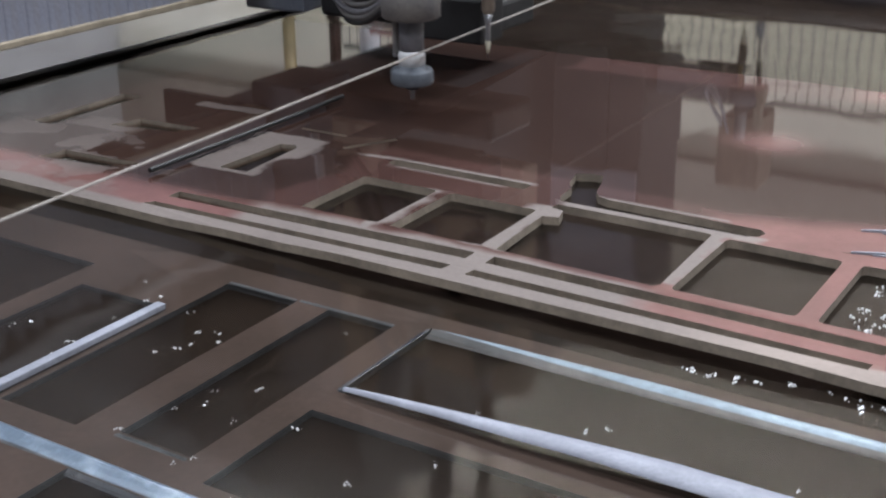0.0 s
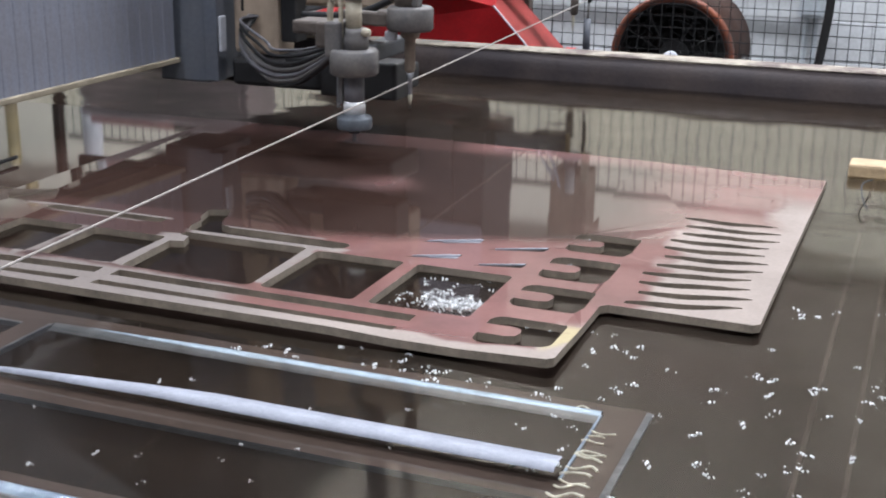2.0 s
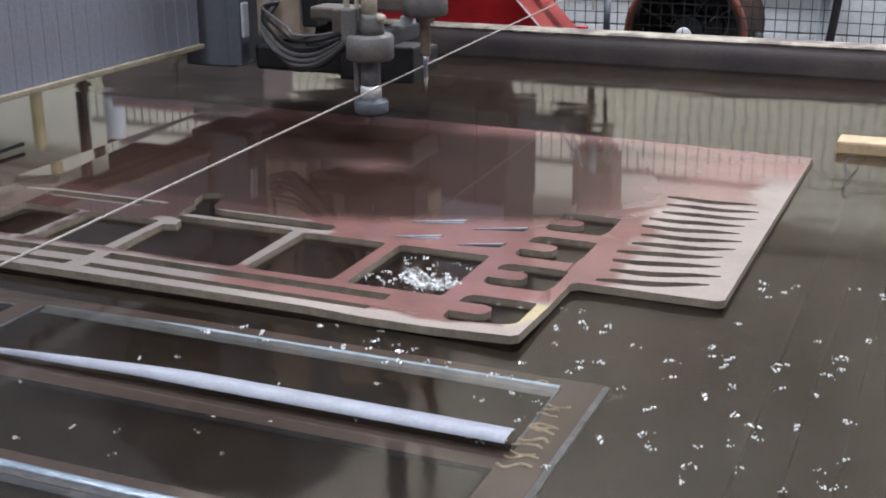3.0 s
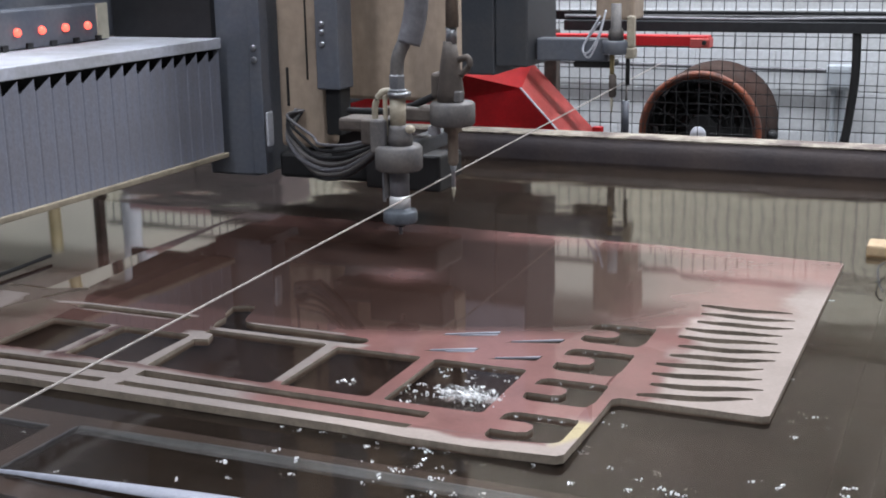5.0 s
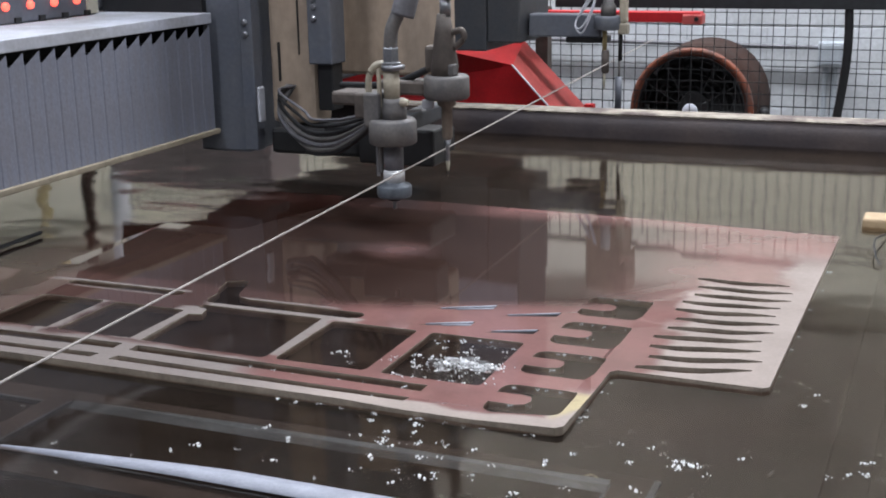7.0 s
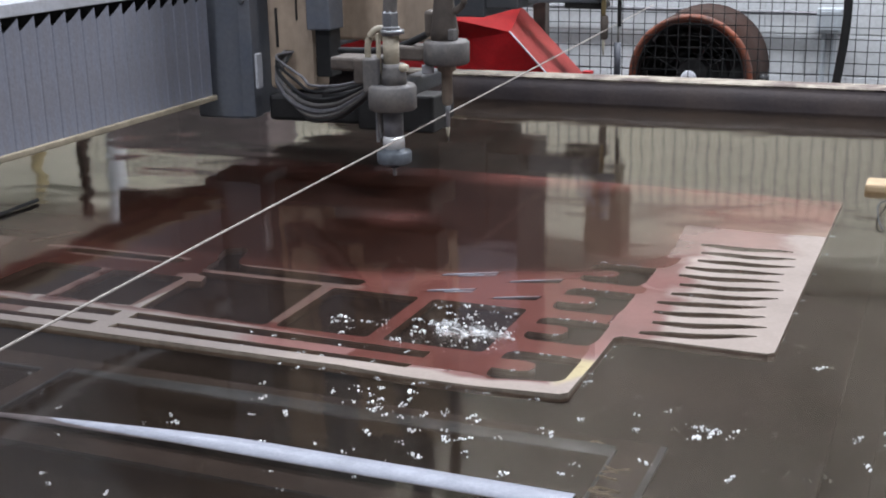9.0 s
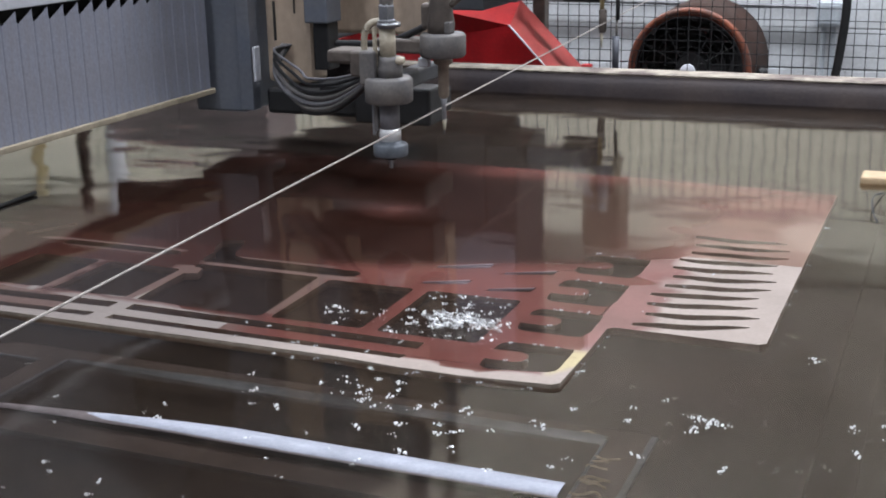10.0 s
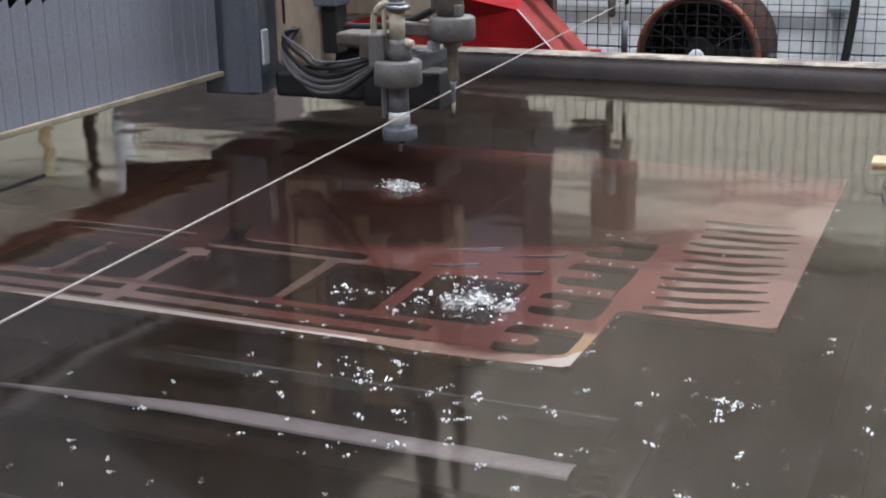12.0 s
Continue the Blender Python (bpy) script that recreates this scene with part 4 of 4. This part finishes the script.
def left_corner():
    p = thing("yellow_bollard", "scuffed yellow steel post beside the fence", "post", at=(-4.655, 5.42, -0.88))
    part("tube", lathe([(0.034, 0.0), (0.034, 1.83), (0.022, 1.85)], 16), M_YELLOW, p, "", True)
    part("base_plate", box(-0.07, 0.07, -0.07, 0.07, 0.0, 0.012, 0.002), M_YELLOW, p)
    w = thing("wrapped_roll", "tall roll in glossy white plastic wrap", "roll", at=(-4.1, 5.38, -0.88))
    bm = bmesh.new()
    rings = []
    for k in range(42):
        z = k * 0.05
        rings.append([bm.verts.new(((0.05 + 0.009 * noise.noise((a * 1.1, z * 5, 3))) * math.cos(a), (0.05 + 0.009 * noise.noise((a * 1.1, z * 5, 7))) * math.sin(a), z)) for a in [2 * math.pi * j / 16 for j in range(16)]])
    for a, b in zip(rings, rings[1:]):
        for j in range(16):
            bm.faces.new((a[j], a[(j + 1) % 16], b[(j + 1) % 16], b[j]))
    bm.faces.new(rings[-1])
    part("wrap", bm, M_WRAP, w, "", True)
    c = thing("machine_cabinet", "dusty mauve machine cabinet with red and black top bars", "cabinet")
    part("body", box(-4.02, -3.05, 5.20, 5.48, -0.88, 0.60, 0.01), M_CAB, c)
    part("door", box(-3.98, -3.55, 5.192, 5.20, -0.80, 0.54, 0.004), M_CAB, c)
    part("door", box(-3.53, -3.09, 5.192, 5.20, -0.80, 0.54, 0.004), M_CAB, c)
    part("top_bar", box(-4.0, -3.50, 5.24, 5.30, 0.60, 0.645, 0.004), M_DULLRED, c, "faded red bar")
    part("top_bar", box(-3.50, -3.10, 5.24, 5.32, 0.60, 0.65, 0.004), M_BLACK, c, "black bar")
    d = thing("dark_control_box", "dark control box on the machine cabinet", "control box")
    part("body", box(-3.30, -3.20, 5.34, 5.45, 0.60, 0.80, 0.008), M_BROWN, d)


left_corner()


def drum_fan():
    f = thing("drum_fan", "large black and rusty orange drum fan behind the fence", "fan", at=(-1.13, 5.72, -0.207))
    R = 0.272

    def ring(profile, n=40):
        bm = bmesh.new()
        rings = [[bm.verts.new((r * math.cos(2 * math.pi * k / n), h, r * math.sin(2 * math.pi * k / n))) for k in range(n)] for r, h in profile]
        for a, b in zip(rings, rings[1:] + rings[:1]):
            for k in range(n):
                bm.faces.new((a[k], a[(k + 1) % n], b[(k + 1) % n], b[k]))
        return bm

    part("drum", ring([(R, 0.012), (R + 0.012, 0.02), (R + 0.02, 0.46), (R + 0.008, 0.465), (R + 0.002, 0.46), (R - 0.006, 0.02)]), M_DRUM, f, "dusty brown drum", True)
    part("front_rim", ring([(R - 0.024, 0.004), (R + 0.002, -0.003), (R + 0.012, 0.008), (R + 0.012, 0.02), (R - 0.024, 0.02)]), M_ORANGE, f, "rusty orange rim", True)
    part("back_panel", lathe([(R - 0.01, 0.30), (R - 0.01, 0.31)], 40, (0, 0, 0), "y"), M_BLACK, f)
    guard = part("guard", ring([(R - 0.03, -0.002), (R - 0.024, -0.002), (R - 0.024, 0.004), (R - 0.03, 0.004)]), M_BLACK, f, "black wire guard")
    for k in range(1, 8):
        r = 0.05 + 0.03 * k
        part("guard_ring", ring([(r, -0.005), (r + 0.0016, -0.005), (r + 0.0016, -0.003), (r, -0.003)], 32), M_BLACK, guard)
    for k in range(12):
        a = 2 * math.pi * k / 12
        part("guard_spoke", tube([(0.04 * math.cos(a), -0.008, 0.04 * math.sin(a)), ((R - 0.02) * math.cos(a), -0.003, (R - 0.02) * math.sin(a))], 0.0012, 5, steps=1), M_BLACK, guard)
    for k in range(5):
        a = 2 * math.pi * k / 5 + 0.3
        bm = bmesh.new()
        vs = []
        for u, w, tw in ((0.05, 0.03, 0.05), (0.15, 0.06, 0.045), (0.255, 0.085, 0.03)):
            for s in (-1, 1):
                vs.append(bm.verts.new((u * math.cos(a) - s * w * math.sin(a), 0.13 + s * tw, u * math.sin(a) + s * w * math.cos(a))))
        for i in (0, 2):
            bm.faces.new((vs[i], vs[i + 1], vs[i + 3], vs[i + 2]))
        ret = bmesh.ops.solidify(bm, geom=bm.faces[:], thickness=0.004)
        part("blade", bm, M_BLACK, f)
    part("motor", lathe([(0.07, 0.08), (0.075, 0.1), (0.075, 0.25), (0.05, 0.27)], 20, (0, 0, 0), "y"), M_BLACK, f)
    part("badge", lathe([(0.032, -0.016), (0.036, -0.012), (0.036, -0.004)], 20, (0, 0, -0.005), "y"), M_LEDGE, f, "pale round centre badge", True)
    for s in (-1, 1):
        part("leg", box(s * 0.24 - 0.02, s * 0.24 + 0.02, 0.05, 0.36, -0.668, -0.18, 0.005), M_BLACK, f)
    part("handle", lathe([(0.022, -0.03), (0.026, -0.02), (0.026, 0.02)], 14, (R + 0.03, 0.2, -0.03), "y"), M_BLACK, f, "", True)


drum_fan()


def hood():
    h = thing("red_hood", "bright red sheet-metal hood with sloping sides behind the tank", "hood")
    pts = {"fl": (-3.05, 5.02, -0.18), "fr": (-1.57, 5.02, -0.125), "br": (-1.475, 5.35, -0.20), "bl": (-2.9, 5.40, -0.18), "tfl": (-2.12, 5.06, 0.12), "tfr": (-1.76, 5.06, 0.055), "tbr": (-1.81, 5.35, 0.135), "tbl": (-2.1, 5.35, 0.2)}

    def face(names, material, part_name, label):
        bm = bmesh.new()
        bm.faces.new([bm.verts.new(pts[k]) for k in names])
        bmesh.ops.solidify(bm, geom=bm.faces[:], thickness=0.006)
        part(part_name, bm, material, h, label)

    face(("fl", "fr", "tfr", "tfl"), M_RED, "front_panel", "bright red front panel")
    face(("fr", "br", "tbr", "tfr"), M_PINK, "side_panel", "paler red side panel")
    face(("tfl", "tfr", "tbr", "tbl"), M_RED, "top_panel", "")
    face(("fl", "tfl", "tbl", "bl"), M_RED, "side_panel", "")
    part("seam", tube([(-1.572, 5.014, -0.122), (-1.762, 5.052, 0.058)], 0.004, 6, steps=1), M_LEDGE, h, "pale worn seam")
    for x, y in ((-2.9, 5.08), (-1.7, 5.08), (-2.7, 5.34), (-1.5, 5.34)):
        part("leg", box(x - 0.02, x + 0.02, y - 0.02, y + 0.02, -0.88, -0.14), M_RED, h)


hood()


def red_beam():
    b = thing("red_beam", "horizontal red steel beam on a post behind the tank", "steel beam")
    part("beam", box(-1.72, -0.99, 5.18, 5.24, 0.233, 0.277, 0.004), M_RED, b)
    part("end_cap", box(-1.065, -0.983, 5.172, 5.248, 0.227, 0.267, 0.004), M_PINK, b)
    part("pin", lathe([(0.009, -0.012), (0.009, 0.012)], 10, (-1.005, 5.172, 0.25), "y"), M_BLACK, b)
    part("post", box(-1.78, -1.72, 5.42, 5.48, -0.88, 0.277, 0.004), M_BROWN, b)
    part("bracket", box(-1.78, -1.72, 5.18, 5.42, 0.233, 0.277, 0.004), M_RED, b)


red_beam()


def wall_fittings():
    e = thing("junction_box", "pale grey electrical junction box with conduit on the wall", "junction box")
    part("enclosure", box(-0.645, -0.525, 6.34, 6.40, -0.065, 0.055, 0.008), M_BOX, e)
    part("cover", box(-0.63, -0.54, 6.334, 6.34, -0.05, 0.04, 0.002), M_BOX, e)
    part("conduit", tube([(-2.3, 6.38, 0.044), (-0.64, 6.38, 0.025)], 0.011, 8, steps=1), M_HOSE, e)
    for x in (-0.61, -0.565):
        part("conduit", tube([(x, 6.38, -0.06), (x, 6.38, -0.86)], 0.012, 8, steps=1), M_BOX, e)


wall_fittings()


# ---------------------------------------------------------------- bubbles and splashing water
LEVEL = [(0.0, -0.0166), (2.0, -0.0158), (3.7, -0.0125), (5.5, -0.009), (7.2, -0.0062), (8.8, -0.0036), (10.5, -0.0012), (12.0, 0.0023)]


def level(t):
    return float(np.interp(t, [a for a, _ in LEVEL], [b for _, b in LEVEL]))


def bubble_mesh(seed):
    rnd = random.Random(seed)
    bm = bmesh.new()
    for k in range(rnd.randint(3, 9)):
        r = rnd.uniform(0.0006, 0.0017)
        made = bmesh.ops.create_icosphere(bm, subdivisions=2, radius=r)
        bmesh.ops.transform(bm, matrix=pose(rnd.gauss(0, 0.005), rnd.gauss(0, 0.0035), r * 0.25), verts=made["verts"])
    return done("bubbles", bm, M_FOAM, True)


BUBBLES = []
rnd = random.Random(11)
kinds = [bubble_mesh(k) for k in range(8)]
for k in range(180):
    ob = tagged(new("bubble_cluster", kinds[k % 8]), "small cluster of clear air bubbles floating on brown water", "bubbles", "floating bubbles", "stuff")
    if 115 <= k < 165:
        ob.scale = (0.6, 0.6, 0.6)
    if k < 55:
        start = (rnd.uniform(-0.40, 0.22), rnd.uniform(1.05, 2.0))
        if start[1] > 1.70 and start[0] < -0.16:
            start = (start[0] + 0.3, start[1])
        drift = (rnd.uniform(-0.012, 0.012), rnd.uniform(-0.02, 0.006))
    elif k < 95:
        start = (rnd.uniform(-0.42, 0.0), rnd.uniform(1.22, 1.68))
        drift = (rnd.uniform(-0.006, 0.012), rnd.uniform(-0.012, 0.006))
    elif k < 115:
        start = (rnd.uniform(-0.85, -0.40), rnd.uniform(1.43, 1.465))
        drift = (rnd.uniform(-0.004, 0.008), rnd.uniform(-0.026, -0.0))
    elif k < 165:
        start = (rnd.uniform(-1.6, -0.5), rnd.uniform(0.95, 1.33))
        drift = (rnd.uniform(-0.002, 0.01), rnd.uniform(-0.004, 0.004))
    else:
        start = (rnd.uniform(-0.74, -0.61), rnd.uniform(1.63, 1.80))
        drift = (rnd.uniform(-0.002, 0.002), rnd.uniform(-0.001, 0.001))
    BUBBLES.append((ob, start, drift, rnd.uniform(0, 360), -rnd.uniform(3.9, 5.0) if k < 95 and k % 3 else 0.0))


# rows of bubbles caught along the rims of the cut-outs and of the plate
RIMS = []
for y1 in (1.634, 1.79, 1.948, 2.102):
    RIMS += [((-0.55, y1 - 0.004), (-0.46, y1 - 0.004), 4), ((-0.53, y1 - 0.076), (-0.505, y1 - 0.072), 2)]
RIMS += [((-0.74, 1.808), (-0.61, 1.806), 5), ((-0.74, 1.62), (-0.61, 1.618), 6), ((-0.602, 1.65), (-0.6, 1.79), 4)]
RIMS += [((-0.42, 1.762), (-0.25, 2.30), 9), ((-0.19, 1.74), (-0.185, 2.5), 6), ((-0.98, 1.574), (-0.7, 1.572), 6), ((-0.95, 1.52), (-0.7, 1.522), 4)]
RIMS += [((-1.42, 0.962), (-1.27, 0.968), 6)]
RIMS += [((-0.86, 1.468), (-0.44, 1.466), 13), ((-0.42, 1.49), (-0.415, 1.70), 5)]
for (ax, ay), (bx, by), count in RIMS:
    for k in range(count):
        ob = tagged(new("bubble_cluster", kinds[rnd.randrange(8)]), "small cluster of clear air bubbles caught at a cut edge", "bubbles", "floating bubbles", "stuff")
        ob.scale = [rnd.uniform(0.4, 0.75)] * 3
        u = (k + rnd.random()) / count
        BUBBLES.append((ob, (ax + (bx - ax) * u, ay + (by - ay) * u), (rnd.uniform(-0.0006, 0.0006), rnd.uniform(-0.0008, 0.0004)), rnd.uniform(0, 360), rnd.choice((0.0, 4.3, 4.8, 5.1))))
# denser rafts that drift out over the sheet in front
for x, y, dx, dy, count, wide in ((-0.62, 1.47, -0.004, -0.007, 15, 0.055), (-0.31, 1.46, 0.008, -0.002, 7, 0.012), (-0.84, 1.66, -0.001, 0.0, 9, 0.022), (-0.52, 1.45, 0.004, -0.011, 9, 0.07)):
    for k in range(count):
        ob = tagged(new("bubble_cluster", kinds[rnd.randrange(8)]), "bright cluster of air bubbles drifting on brown water", "bubbles", "floating bubbles", "stuff")
        BUBBLES.append((ob, (x + rnd.gauss(0, wide), min(y, 1.45) + rnd.gauss(0, wide * 0.5) if y < 1.5 else y + rnd.gauss(0, wide)), (dx + rnd.uniform(-0.001, 0.001), dy + rnd.uniform(-0.002, 0.002)), rnd.uniform(0, 360), rnd.choice((4.6, 5.2, 7.6, 8.4))))


def blob_mesh(seed):
    r_ = random.Random(seed)
    bm = bmesh.new()
    for k in range(7):
        r = r_.uniform(0.0005, 0.0020)
        made = bmesh.ops.create_icosphere(bm, subdivisions=2, radius=r)
        m = pose(r_.gauss(0, 0.007), r_.gauss(0, 0.007), r_.uniform(-0.002, 0.006), r_.uniform(0, 90), r_.uniform(0, 90)) @ Matrix.Diagonal((1.7, 0.8, 0.6, 1))
        bmesh.ops.transform(bm, matrix=m, verts=made["verts"])
    return done("water_drops", bm, M_FOAM, True)


SPLASHES = []
blobs = [blob_mesh(30 + k) for k in range(6)]
for name, label, cx, cy, sx, sy, count in (("splash", "churning white splash of water in a cut-out window", -0.645, 1.66, 0.045, 0.03, 20), ("jet_splash", "small white splash where water falls under the nozzle", -1.04, 2.29, 0.03, 0.015, 10)):
    s = thing(name, label, "water splash", at=(cx, cy, 0))
    for k in range(count):
        d = new("water_drop", blobs[k % 6])
        d.parent = s
        tagged(d, kind="stuff")
        SPLASHES.append((d, name, rnd.gauss(0, sx), rnd.gauss(0, sy), rnd.random()))


def froth_material():
    """Torn, half clear white water."""
    m = bpy.data.materials.new("white_froth")
    m.use_nodes = True
    n, l = m.node_tree.nodes, m.node_tree.links
    b = n["Principled BSDF"]
    b.inputs["Base Color"].default_value, b.inputs["Roughness"].default_value = (0.88, 0.89, 0.9, 1), 0.15
    co, tear = n.new("ShaderNodeTexCoord"), n.new("ShaderNodeTexNoise")
    tear.inputs["Scale"].default_value, tear.inputs["Detail"].default_value, tear.inputs["Roughness"].default_value = 55, 5, 0.7
    l.new(co.outputs["Object"], tear.inputs["Vector"])
    l.new(calc(n, l, "MULTIPLY", smooth(n, l, tear.outputs[0], 0.44, 0.70), 0.7), b.inputs["Alpha"])
    bp = n.new("ShaderNodeBump")
    bp.inputs["Strength"].default_value, bp.inputs["Distance"].default_value = 0.8, 0.004
    l.new(tear.outputs[0], bp.inputs["Height"])
    l.new(bp.outputs[0], b.inputs["Normal"])
    return m


M_FROTH = froth_material()


def froth_mesh(seed, r):
    """A low, lumpy cap of water with an uneven edge."""
    bm = bmesh.new()
    made = bmesh.ops.create_icosphere(bm, subdivisions=4, radius=1.0)
    for v in made["verts"]:
        d = v.co.copy()
        k = 1 + 0.55 * noise.noise(d * 1.6 + Vector((seed, 0, 0))) + 0.25 * noise.noise(d * 5 + Vector((0, seed, 0)))
        v.co = Vector((d.x * r * k, d.y * r * 0.75 * k, d.z * r * 0.38 * k))
    return done("froth", bm, M_FROTH, True)


for thing_name, count, r, sx, sy in (("splash", 4, 0.021, 0.032, 0.022), ("jet_splash", 5, 0.024, 0.026, 0.010)):
    for k in range(count):
        d = new("froth", froth_mesh(3.7 * k + r * 100, r * (0.7 + 0.5 * rnd.random())))
        d.parent = bpy.data.objects[thing_name]
        tagged(d, "torn white froth")
        SPLASHES.append((d, thing_name, rnd.gauss(0.012 if thing_name == "splash" else 0, sx), rnd.gauss(0, sy), rnd.random()))


# ---------------------------------------------------------------- what moves
def motions():
    walk(water, [(t, pose(0.004 * math.sin(t), 0.006 * math.sin(0.7 * t + 1), z)) for t, z in LEVEL])
    moves = [(0.0, -0.508, -0.342), (0.5, -0.372, -0.255), (1.0, -0.243, -0.158), (1.5, -0.126, -0.077), (2.0, -0.047, -0.022), (2.5, -0.006, -0.001), (3.0, 0.0, 0.0), (12.0, 0.0, 0.0)]
    walk(gantry, [(t, pose(x, y, 0)) for t, x, y in moves])
    for ob, (x, y), (dx, dy), turn, born in BUBBLES:
        # late ones rise from the tank floor, others burst and sink
        times = [0, 2, 3.7, 5.5, 7.2, 8.8, 10.5, 12]
        gone, born = max(0.0, -born), max(0.0, born)
        event = born + gone
        if event:
            times = sorted([q for q in times if abs(q - event) > 0.35] + [event, event + 0.3])
        walk(ob, [(t, pose(x + dx * t, y + dy * t, -0.046 if (born and t <= born) or (gone and t > gone) else level(t) + 0.0006, 0, 0, turn + 3 * t)) for t in times])
    r = random.Random(5)
    for d, name, x, y, ph in SPLASHES:
        rows = []
        for k in range(31):
            t = 0.4 * k
            grow = 1.0 if name == "splash" else min(1.0, max(0.0, (t - 8.8) / 3.0))
            z = level(t) + (0.001 + 0.016 * r.random() * max(0.2, 1 - abs(x) / 0.08) if name == "splash" else -0.03 * (1 - grow) + 0.010 * grow * r.random())
            wide = 0.6 + 0.04 * t if name == "splash" else 0.3 + 0.7 * grow
            rows.append((t, pose(wide * x + 0.01 * r.uniform(-1, 1), wide * y + 0.008 * r.uniform(-1, 1), z, 20 * r.uniform(-1, 1), 20 * r.uniform(-1, 1), 60 * r.uniform(-0.6, 0.6))))
        walk(d, rows)


motions()
